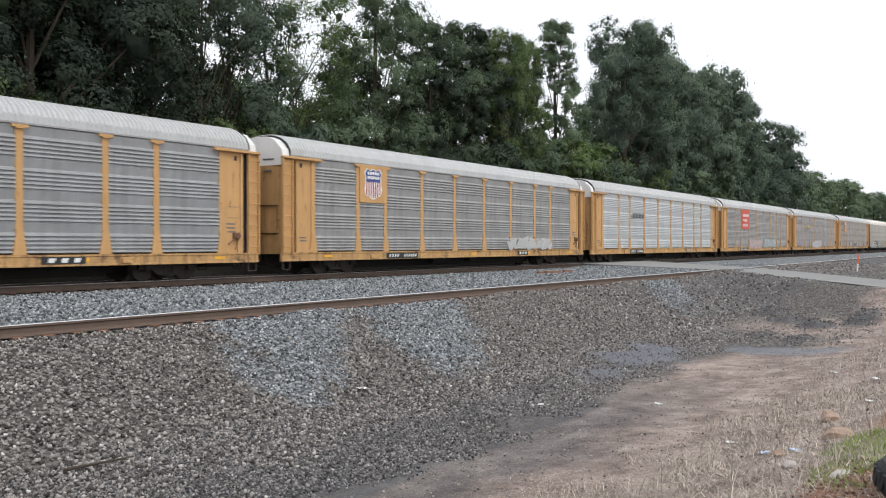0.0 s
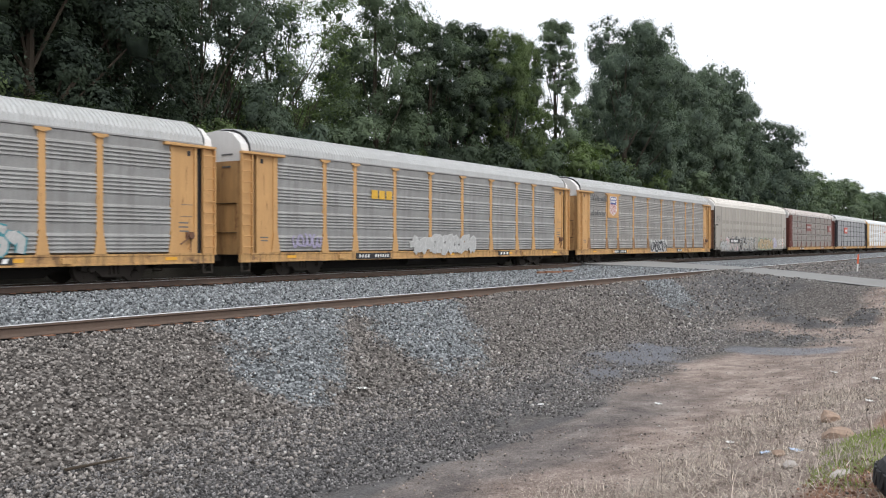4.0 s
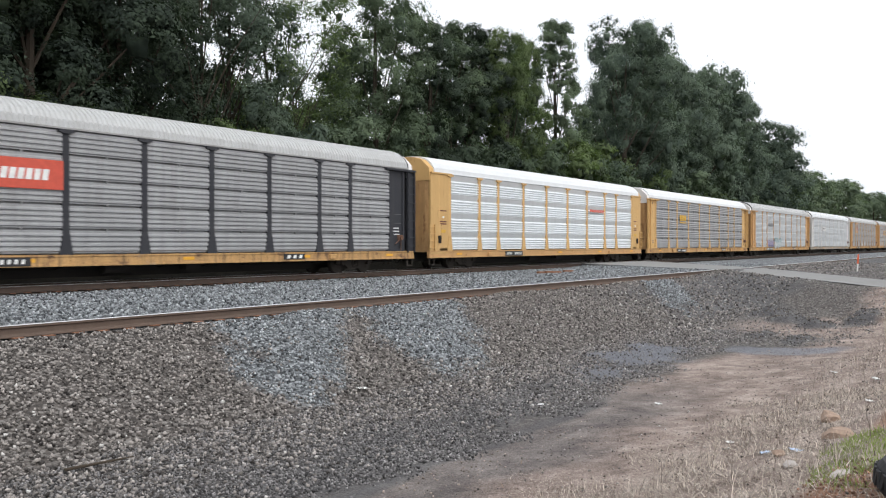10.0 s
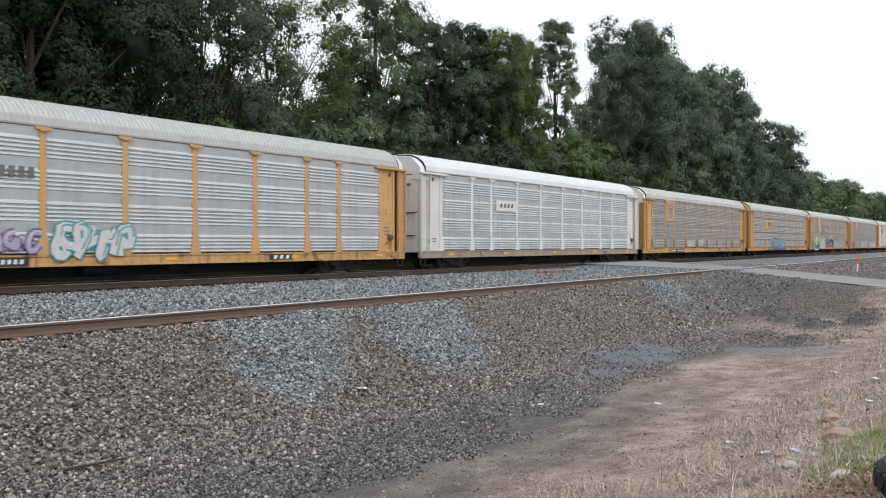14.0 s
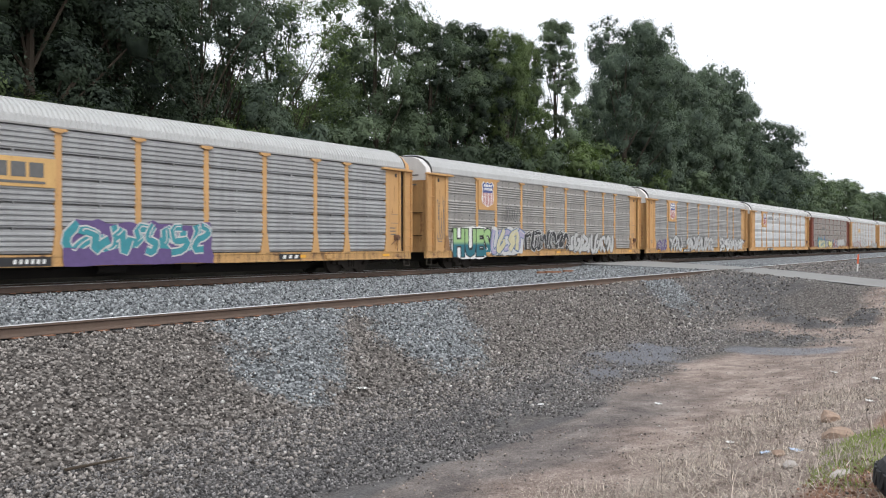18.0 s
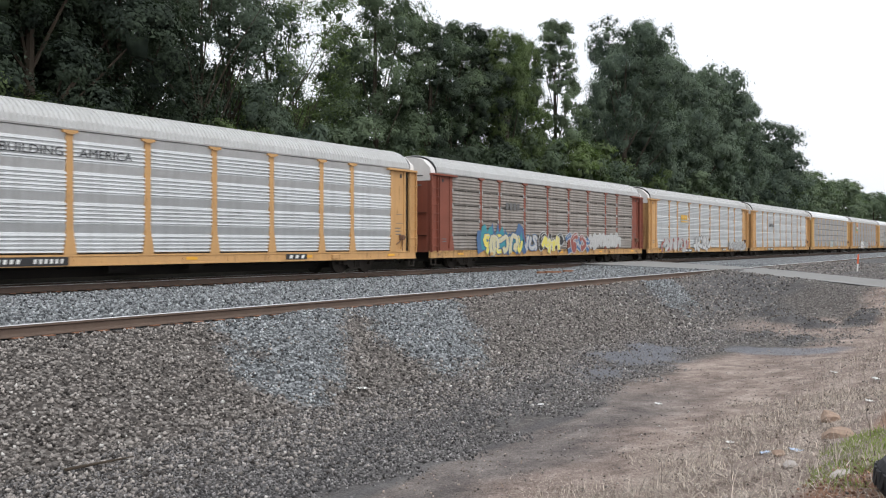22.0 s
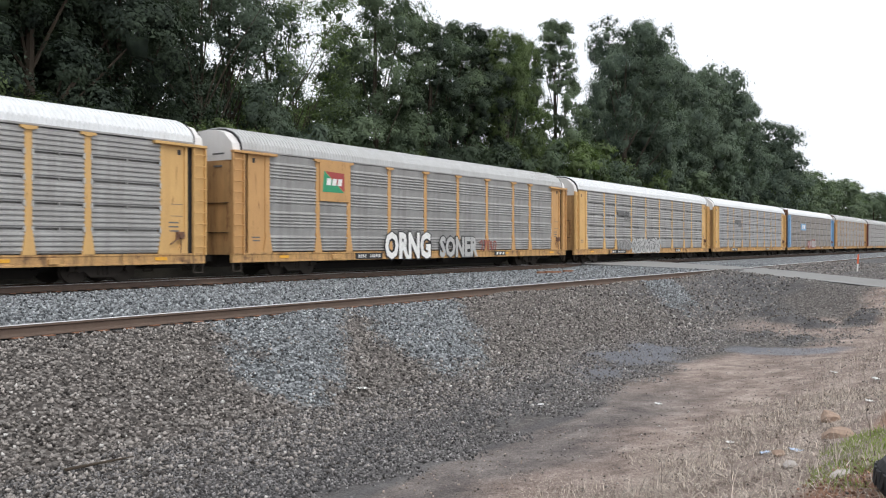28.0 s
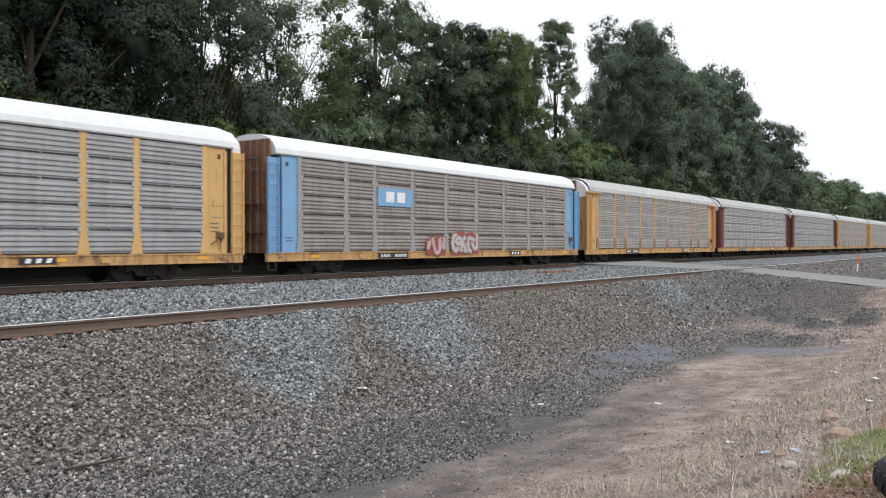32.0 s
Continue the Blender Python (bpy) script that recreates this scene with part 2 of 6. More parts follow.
def part(name, data, mat, parent, label="", at=None):
    """Links a bmesh or a shared mesh as one part under its thing."""
    if isinstance(data, bmesh.types.BMesh):
        data = finish(data, name, mat)
    ob = new(name, data)
    if mat is not None and data.materials[0] is not mat:
        ob.material_slots[0].link = "OBJECT"
        ob.material_slots[0].material = mat
    ob.parent = parent
    if at is not None:
        ob.matrix_basis = at if isinstance(at, Matrix) else Matrix.Translation(at)
    if label:
        ob["label"] = label
    return ob


def add_box(bm, x0, x1, y0, y1, z0, z1, bevel=0.0):
    vs = [bm.verts.new((x, y, z)) for x in (x0, x1) for y in (y0, y1) for z in (z0, z1)]
    fs = [(0, 1, 3, 2), (4, 6, 7, 5), (0, 4, 5, 1), (2, 3, 7, 6), (0, 2, 6, 4), (1, 5, 7, 3)]
    faces = [bm.faces.new([vs[i] for i in f]) for f in fs]
    if bevel:
        es = list({e for f in faces for e in f.edges})
        bmesh.ops.bevel(bm, geom=es, offset=bevel, segments=1, affect="EDGES")
    return bm


def box(*a, bevel=0.0):
    return add_box(bmesh.new(), *a, bevel=bevel)


def add_prism(bm, outline, axis, a, b):
    """A closed outline of (u, v) drawn out along an axis from a to b."""
    def place(u, v, w):
        return {"x": (w, u, v), "y": (u, w, v), "z": (u, v, w)}[axis]
    lo = [bm.verts.new(place(u, v, a)) for u, v in outline]
    hi = [bm.verts.new(place(u, v, b)) for u, v in outline]
    k = len(outline)
    bm.faces.new(lo)
    bm.faces.new(hi[::-1])
    for i in range(k):
        bm.faces.new((lo[(i + 1) % k], lo[i], hi[i], hi[(i + 1) % k]))
    bmesh.ops.recalc_face_normals(bm, faces=bm.faces[:])
    return bm


def prism(outline, axis, a, b):
    return add_prism(bmesh.new(), outline, axis, a, b)


def add_rod(bm, p, q, r, seg=6, r2=None):
    p, q = Vector(p), Vector(q)
    d = q - p
    m = Matrix.Translation((p + q) / 2) @ d.to_track_quat("Z", "Y").to_matrix().to_4x4()
    bmesh.ops.create_cone(bm, cap_ends=True, segments=seg, radius1=r, radius2=r if r2 is None else r2, depth=d.length, matrix=m)
    return bm


STORE = {}


def shared(key, make, mat):
    if key not in STORE:
        STORE[key] = finish(make(), key.split("|")[0], mat)
    return STORE[key]


def from_arrays(name, verts, faces, mat, smooth=False):
    me = bpy.data.meshes.new(name)
    k = faces.shape[1]
    me.vertices.add(len(verts))
    me.vertices.foreach_set("co", verts.astype(np.float32).ravel())
    me.loops.add(faces.size)
    me.loops.foreach_set("vertex_index", faces.astype(np.int32).ravel())
    me.polygons.add(len(faces))
    me.polygons.foreach_set("loop_start", np.arange(0, faces.size, k, dtype=np.int32))
    me.polygons.foreach_set("loop_total", np.full(len(faces), k, dtype=np.int32))
    if smooth:
        me.polygons.foreach_set("use_smooth", np.ones(len(faces), dtype=bool))
    me.update(calc_edges=True)
    me.materials.append(mat)
    return me


def lattice(x, y, cell, seed):
    """Smooth value noise from -1 to 1 on arrays."""
    r = np.random.RandomState(seed).uniform(-1, 1, (256, 256))
    u, v = np.asarray(x) / cell, np.asarray(y) / cell
    i, j = np.floor(u).astype(int), np.floor(v).astype(int)
    a, b = u - i, v - j
    a, b = a * a * (3 - 2 * a), b * b * (3 - 2 * b)
    g = lambda p, q: r[p % 256, q % 256]
    return (g(i, j) * (1 - a) + g(i + 1, j) * a) * (1 - b) + (g(i, j + 1) * (1 - a) + g(i + 1, j + 1) * a) * b


def step(v, a, b):
    t = np.clip((v - a) / (b - a), 0, 1)
    return t * t * (3 - 2 * t)


# ---- the ground, one sheet ----
NEAR_RAIL, TRAIN_RAIL, TRAIN_MID = 13.59, 25.997, 26.75


def road_mid(y):
    """The road runs askew over the tracks."""
    return 38.9 + 0.97 * (np.asarray(y, float) - 5.0)


def road_half(y):
    """Half the road's width along the track; it spreads between the tracks."""
    return 3.0 + 0.22 * np.clip(np.asarray(y, float) - 13.0, 0, 14)


# unseen bank past y 29.4, added to darken the gap under the cars
PROFILE = [(-60, 0.2), (-6, -0.1), (0.0, -0.36), (1.2, -0.62), (2.4, -1.0), (3.6, -1.25), (5.0, -1.40), (7.0, -1.46), (8.4, -1.42), (9.4, -1.32),
           (10.6, -0.98), (11.8, -0.58), (12.5, -0.35), (12.95, -0.24), (13.3, -0.235), (13.60, -0.235), (13.68, -0.05), (15.5, -0.05), (18, -0.1), (24.6, -0.22), (25.3, -0.30),
           (28.6, -0.31), (29.4, -0.3), (31.2, 0.45), (33, 0.8), (45, 1.0), (90, 3.0), (3000, 6.0)]


# cones of dumped stone on the shoulder: left and right edge at the crest, left and right edge at the foot, the foot's distance
CONES = ((10.6, 14.6, 9.8, 10.6, 9.5), (15.1, 18.9, 13.2, 15.5, 9.4), (32.5, 35.6, 28.3, 30.6, 9.9))


def cone_edges(cone, y):
    k = (13.0 - np.asarray(y, float)) / (13.0 - cone[4])
    return cone[0] + (cone[2] - cone[0]) * k, cone[1] + (cone[3] - cone[1]) * k


HEAPS = ((25.9, 6.7, 1.0, 0.45, 0.1), (25.4, 5.6, 0.9, 0.4, 0.08), (30.2, 7.0, 1.3, 0.7, 0.2), (29.3, 5.9, 1.1, 0.6, 0.17), (32.2, 8.0, 1.5, 0.8, 0.18), (30.5, 4.7, 1.4, 0.7, 0.22))


def ground_z(x, y, rough=True):
    x, y = np.asarray(x, float), np.asarray(y, float)
    z = np.interp(y, [p[0] for p in PROFILE], [p[1] for p in PROFILE])
    far = step(x, 22, 40) * step(y, 12.5, 10.5)
    z = z * (1 - 0.4 * far) + far * 0.4 * -0.7
    # the road's ramp and the levelled ground round it
    level = -0.05 - 0.036 * np.clip(12.9 - y, 0, 14)
    w = step(np.abs(x - road_mid(y)), 9.0, 3.2) * step(y, 40, 31)
    w = np.maximum(w, step(x - road_mid(y), 0.0, 2.5) * step(y, 1.0, 4.5) * step(y, 14, 13) * step(x, 200, 120))
    z = z * (1 - w) + np.maximum(z, level) * w
    # cones of dumped stone on the shoulder
    for cone in CONES:
        a, b = cone_edges(cone, y)
        z = z + 0.2 * np.clip(1 - np.abs(2 * (x - (a + b) / 2) / np.maximum(b - a, 0.3)), 0, 1) * step(y, cone[4] - 0.6, cone[4] + 0.8) * step(y, 12.9, 12.0)
    # low heaps of soil by the lane
    for cx, cy, rx, ry, h in HEAPS:
        near = np.clip(1 - ((x - cx) / rx) ** 2 - ((y - cy) / ry) ** 2, 0, 1)
        z = z + h * near * (1 + (0.9 * lattice(x, y, 0.35, 8) if rough else 0))
    z = z + 0.07 * np.clip(lattice(x, 0 * x, 1.7, 71) + 0.35, 0, 1) * step(y, 12.2, 12.7) * step(y, 13.5, 13.1) * step(x, 8.2, 9.2) * step(x, 60, 40)
    if rough:
        calm = 1 - step(y, 12.6, 12.9) * step(y, 31, 29)
        z = z + calm * (0.05 * lattice(x, y, 2.1, 3) + 0.025 * lattice(x, y, 0.7, 4)) + 0.012 * lattice(x, y, 0.23, 5)
    return z


def fan(x, y):
    """How far a place lies on a cone of fresh stone, 0 to 1."""
    x, y = np.asarray(x, float), np.asarray(y, float)
    u = x + 0.45 * lattice(x, y, 0.9, 61) + 0.25 * lattice(x, y, 0.3, 62)
    f = np.zeros_like(u + y)
    for cone in CONES:
        a, b = cone_edges(cone, y)
        f = np.maximum(f, step(u, a - 0.4, a + 0.4) * step(u, b + 0.45, b - 0.45) * step(y + 0.4 * lattice(x, y, 0.6, 63), cone[4] - 0.4, cone[4] + 0.7))
    return f


def pools(x, y):
    """Where water has lain and left blue-grey silt, 0 to 1."""
    w = 0.5 * lattice(x, y, 1.2, 14) + 0.3 * lattice(x, y, 0.4, 15)
    a = 1 - np.hypot((x - 19.8) / 4.0, (y - 7.9) / 1.35) + 0.6 * w
    b = 1 - np.hypot((x - 22.9) / 1.2, (y - 5.0) / 2.0) + 0.6 * w
    return step(np.maximum(a, b), 0, 0.5)


def spread(stops):
    out = []
    for (a, b, d) in stops:
        out += list(np.arange(a, b, d))
    return np.array(out + [stops[-1][1]])


def build_ground():
    xs = spread([(-3000, -200, 700), (-200, -20, 18), (-20, 0, 1.0), (0, 26, 0.13), (26, 34, 0.2), (34, 60, 0.4), (60, 240, 3), (240, 600, 30), (600, 3600, 600)])
    ys = spread([(-3000, -150, 570), (-150, -10, 14), (-10, 0, 0.6), (0, 13.3, 0.12), (13.3, 13.8, 0.04), (13.8, 25, 0.5), (25, 29, 0.2), (29, 31, 0.5), (31, 60, 2), (60, 200, 14), (200, 3400, 640)])
    gx, gy = np.meshgrid(xs, ys, indexing="ij")
    gz = ground_z(gx, gy)
    nx, ny = gx.shape
    i = np.arange(nx - 1)[:, None] * ny + np.arange(ny - 1)[None]
    faces = np.stack([i, i + ny, i + ny + 1, i + 1], -1).reshape(-1, 4)
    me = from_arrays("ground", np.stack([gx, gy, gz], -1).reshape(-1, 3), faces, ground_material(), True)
    wob = 0.5 * lattice(gx, gy, 1.6, 11) + 0.25 * lattice(gx, gy, 0.5, 12)
    bed = step(gy, 13.45, 13.6) * step(gy, 29, 28)
    fresh = np.maximum(bed * step(wob + 0.4, -1, 0.2), fan(gx, gy + 0.3 * wob))
    edge = np.clip(6.3 + 0.02 * (gx - 7), 5.5, 6.6) - 1.6 * step(gx, 21, 25)
    dirt = step(gy + 0.8 * wob, edge + 0.4, edge - 0.5)
    dirt = np.maximum(dirt, 0.95 * step(1.1 - np.hypot((gx - 28.5) / 3.2, (gy - 6.3) / 2.6) + 0.5 * wob, 0, 0.5))
    band = np.clip(7.0 + 0.1 * (gx - 7), 6.5, 8.2)
    dark = (0.5 + 0.45 * step(gx, 16, 11)) * np.exp(-((gy + 0.5 * wob - band) / 1.05) ** 2) * step(gx, 34, 24)
    dark = np.maximum(dark, step(gx + 2 * wob, 25, 31) * step(gy + wob, 7.6, 9.0) * step(gy, 12.9, 12.3) * 0.9)
    for cx, cy, rx, ry, h in HEAPS:
        dark = np.maximum(dark, step(1.15 - np.hypot((gx - cx) / rx, (gy - cy) / ry) + 0.6 * wob, 0, 0.4))
    dark = np.maximum(dark, 0.92 * step(gy, 26.1, 26.5) * step(gy, 29, 28.4))  # shade under the train put into the bed's colour
    puddle = pools(gx, gy)
    clay = step(1 - np.hypot((gx - 7.2) / 1.0, (gy - 1.2) / 0.45) + 0.5 * wob, 0, 0.4)
    clay = np.maximum(clay, 0.8 * step(1 - np.hypot((gx - 10.9) / 0.8, (gy - 1.35) / 0.25) + 0.4 * wob, 0, 0.4))
    wood = step(gy, 28.6, 29.3)
    dark = dark * np.where(gx < 24, 1 - np.clip(dirt, 0, 1), 1)
    dark = np.maximum(dark, 0.68 * step(gy + 1.0 * wob, 4.0, 5.4) * step(gx + 2 * wob, 18, 12) * np.clip(dirt, 0, 1))
    dark = np.maximum(dark, 0.92 * np.exp(-((gy + 0.3 * wob - 6.2 - 0.02 * (gx - 7)) / 0.3) ** 2) * step(gx, 17, 13))
    for name, a in (("fresh", fresh), ("dirt", np.clip(dirt, 0, 1)), ("dark", dark), ("clay", clay), ("wood", wood), ("puddle", puddle)):
        me.attributes.new(name, "FLOAT", "POINT").data.foreach_set("value", a.astype(np.float32).ravel())
    return tagged(new("ground", me), "gravel shoulder, bare dirt and dry verge beside the tracks", "ground", kind="structure")


def ground_material():
    m, n, l, p = nodes_of("trackside_ground")
    vec = coords(n, l)

    def mask(name):
        a = n.new("ShaderNodeAttribute")
        a.attribute_name = name
        return a.outputs["Fac"]

    def cells(scale):
        v = n.new("ShaderNodeTexVoronoi")
        v.inputs["Scale"].default_value = scale
        l.new(vec, v.inputs["Vector"])
        return v
    v1 = cells(19)
    sep = n.new("ShaderNodeSeparateColor")
    l.new(v1.outputs["Color"], sep.inputs[0])
    # old and fresh ballast kept dark here: shade between stones is in the colour
    old = ramp(n, [(0.0, (0.03, 0.026, 0.023)), (0.6, (0.09, 0.078, 0.07)), (1.0, (0.22, 0.205, 0.19))])
    new_ = ramp(n, [(0.0, (0.035, 0.038, 0.042)), (0.6, (0.13, 0.14, 0.148)), (1.0, (0.33, 0.35, 0.36))])
    fine = noise_tex(n, l, vec, 45, 5, 0.75)
    mid = noise_tex(n, l, vec, 1.6, 7, 0.72)
    soil = ramp(n, [(0.40, (0.06, 0.043, 0.035)), (0.48, (0.165, 0.124, 0.105)), (0.55, (0.27, 0.213, 0.182)), (0.64, (0.45, 0.385, 0.335))])
    mud_and_shade = ramp(n, [(0.38, (0.03, 0.03, 0.032)), (0.55, (0.088, 0.086, 0.088)), (0.75, (0.21, 0.205, 0.2))])
    red = ramp(n, [(0.3, (0.14, 0.07, 0.04)), (0.7, (0.28, 0.14, 0.08))])
    litter = ramp(n, [(0.3, (0.018, 0.016, 0.012)), (0.7, (0.045, 0.038, 0.026))])
    both_ = math_node(n, l, "ADD", math_node(n, l, "MULTIPLY", fine, 0.55), math_node(n, l, "MULTIPLY", mid, 0.5))
    for r in (old, new_):
        l.new(sep.outputs[0], r.inputs[0])
    for r in (soil, mud_and_shade, red, litter):
        l.new(both_, r.inputs[0])
    col = mix(n, l, mask("fresh"), old.outputs[0], new_.outputs[0])
    col = mix(n, l, mask("dirt"), col, soil.outputs[0])
    col = mix(n, l, mask("dark"), col, mud_and_shade.outputs[0])
    col = mix(n, l, mask("clay"), col, red.outputs[0])
    col = mix(n, l, mask("wood"), col, litter.outputs[0])
    col = mix(n, l, math_node(n, l, "MULTIPLY", mask("puddle"), 0.8), col, (0.092, 0.10, 0.122))
    l.new(col, p.inputs["Base Color"])
    rr = mix(n, l, mask("puddle"), (0.92, 0.92, 0.92), (0.5, 0.5, 0.5))
    l.new(rr, p.inputs["Roughness"])
    h = math_node(n, l, "ADD", math_node(n, l, "MULTIPLY", v1.outputs["Distance"], -1.0), math_node(n, l, "MULTIPLY", fine, 0.5))
    bump(n, l, p, h, 0.7, 0.03)
    return m


def stones(name, count, x_range, y_range, size, mat, seed, keep=None, label="", crowd=1.0):
    """Loose stones lying on the ground, more of them close by."""
    r = np.random.RandomState(seed)
    u = r.uniform(0, 1, count) ** crowd
    x = x_range[0] + (x_range[1] - x_range[0]) * u
    y = r.uniform(*y_range, count)
    if keep is not None:
        ok = keep(x, y, r)
        x, y = x[ok], y[ok]
    k = len(x)
    s = size * r.uniform(0.55, 1.35, k)
    gem = np.array([[1, 0, 0], [-1, 0, 0], [0, 1, 0], [0, -1, 0], [0, 0, 1], [0, 0, -1]], float) * 0.62
    v = gem[None] * r.uniform(0.6, 1.15, (k, 6, 1)) + r.uniform(-0.2, 0.2, (k, 6, 3))
    q = r.normal(size=(k, 4))
    q /= np.linalg.norm(q, axis=1)[:, None]
    w, a, b, c = q.T
    rot = np.stack([1 - 2 * (b * b + c * c), 2 * (a * b - c * w), 2 * (a * c + b * w), 2 * (a * b + c * w), 1 - 2 * (a * a + c * c), 2 * (b * c - a * w),
                    2 * (a * c - b * w), 2 * (b * c + a * w), 1 - 2 * (a * a + b * b)], -1).reshape(k, 3, 3)
    v = np.einsum("kij,kvj->kvi", rot, v) * s[:, None, None]
    v[:, :, 2] *= 0.95
    z = ground_z(x, y) + s * r.uniform(0.02, 0.55, k)
    v += np.stack([x, y, z], -1)[:, None]
    f = np.array([(0, 2, 4), (2, 1, 4), (1, 3, 4), (3, 0, 4), (2, 0, 5), (1, 2, 5), (3, 1, 5), (0, 3, 5)])
    faces = (np.arange(k)[:, None, None] * 6 + f[None]).reshape(-1, 3)
    return tagged(new(name, from_arrays(name, v.reshape(-1, 3), faces, mat)), label, "gravel", kind="stuff")


def build_rail(name, y, label):
    half = [(0.078, -0.205), (0.078, -0.192), (0.022, -0.170), (0.0095, -0.15), (0.0095, -0.066), (0.037, -0.048), (0.037, -0.012)]
    outline = [(y + u, z) for u, z in half] + [(y - u, z) for u, z in reversed(half)]
    rail = new(name, None)
    part("rail_body", prism(outline, "x", -40, 420), M["rail"], rail)
    arc = [(0.0368, -0.016), (0.0355, -0.009), (0.031, -0.004), (0.024, -0.0012), (0.012, 0.0)]
    head = [(y - u, z) for u, z in arc] + [(y + u, z) for u, z in reversed(arc)]
    part("running_surface", prism(head, "x", -40, 420), M["railhead"], rail, "polished bright top of the rail")
    return tagged(rail, label, "rail", kind="structure")


def build_ties(y_mid, x0, x1, near, name, y_half=1.3):
    r = random.Random(7 + int(y_mid))
    thing = new(name, None)
    tie = lambda: box(-0.115, 0.115, -y_half, y_half, -0.385, -0.221, bevel=0.012)
    x, k = x0, 0
    rest = bmesh.new()
    while x < x1:
        if near[0] < x < near[1]:
            t = part("tie", shared("tie|%s" % y_half, tie, M["tie"]), M["tie"], thing,
                     at=pose(x, y_mid, r.uniform(-0.01, 0.012), 0, 0, r.uniform(-1.5, 1.5)))
            part("tie_plate", shared("tie_plate", lambda: box(-0.09, 0.09, -0.17, 0.17, -0.221, -0.203, bevel=0.004), M["plate"]), M["plate"], t,
                 at=(0, -0.75, 0))
        else:
            add_box(rest, x - 0.115, x + 0.115, y_mid - y_half, y_mid + y_half, -0.385, -0.221)
        x += 0.51 + r.uniform(-0.02, 0.02)
    part("distant_ties", rest, M["tie"], thing)["kind"] = "stuff"
    return tagged(thing, "dark creosoted wooden ties bedded in ballast", "railway ties", kind="structure")


def build_road():
    ys = np.concatenate([np.arange(-40, 0, 4), np.arange(0, 12.9, 0.6), [12.9], np.arange(13.4, 25.6, 0.6), [25.75]])
    us = np.linspace(-1, 1, 9)
    gy, gu = np.meshgrid(ys, us, indexing="ij")
    rim_ = np.abs(gu) > 0.9
    gx = road_mid(gy) + gu * road_half(gy) + 0.25 * lattice(gy, gu, 0.8, 21) * rim_
    gz = ground_z(gx, gy, False) + 0.05 - 0.03 * rim_
    gz = np.where((gy > 12) & (gy < 26), np.minimum(np.maximum(gz, -0.02), 0.005), gz)
    nx, ny = gx.shape
    i = np.arange(nx - 1)[:, None] * ny + np.arange(ny - 1)[None]
    faces = np.stack([i, i + ny, i + ny + 1, i + 1], -1).reshape(-1, 4)
    top = np.stack([gx, gy, gz], -1).reshape(-1, 3)
    low = top - np.array([0, 0, 0.25])
    k = len(top)
    rim = [(a * ny, (a + 1) * ny, (a + 1) * ny + k, a * ny + k) for a in range(nx - 1)]
    rim += [((a + 1) * ny + ny - 1, a * ny + ny - 1, a * ny + ny - 1 + k, (a + 1) * ny + ny - 1 + k) for a in range(nx - 1)]
    me = from_arrays("road", np.concatenate([top, low]), np.concatenate([faces, np.array(rim)]), M["asphalt"])
    return tagged(new("road", me), "pale worn asphalt lane crossing the tracks", "road", kind="structure")


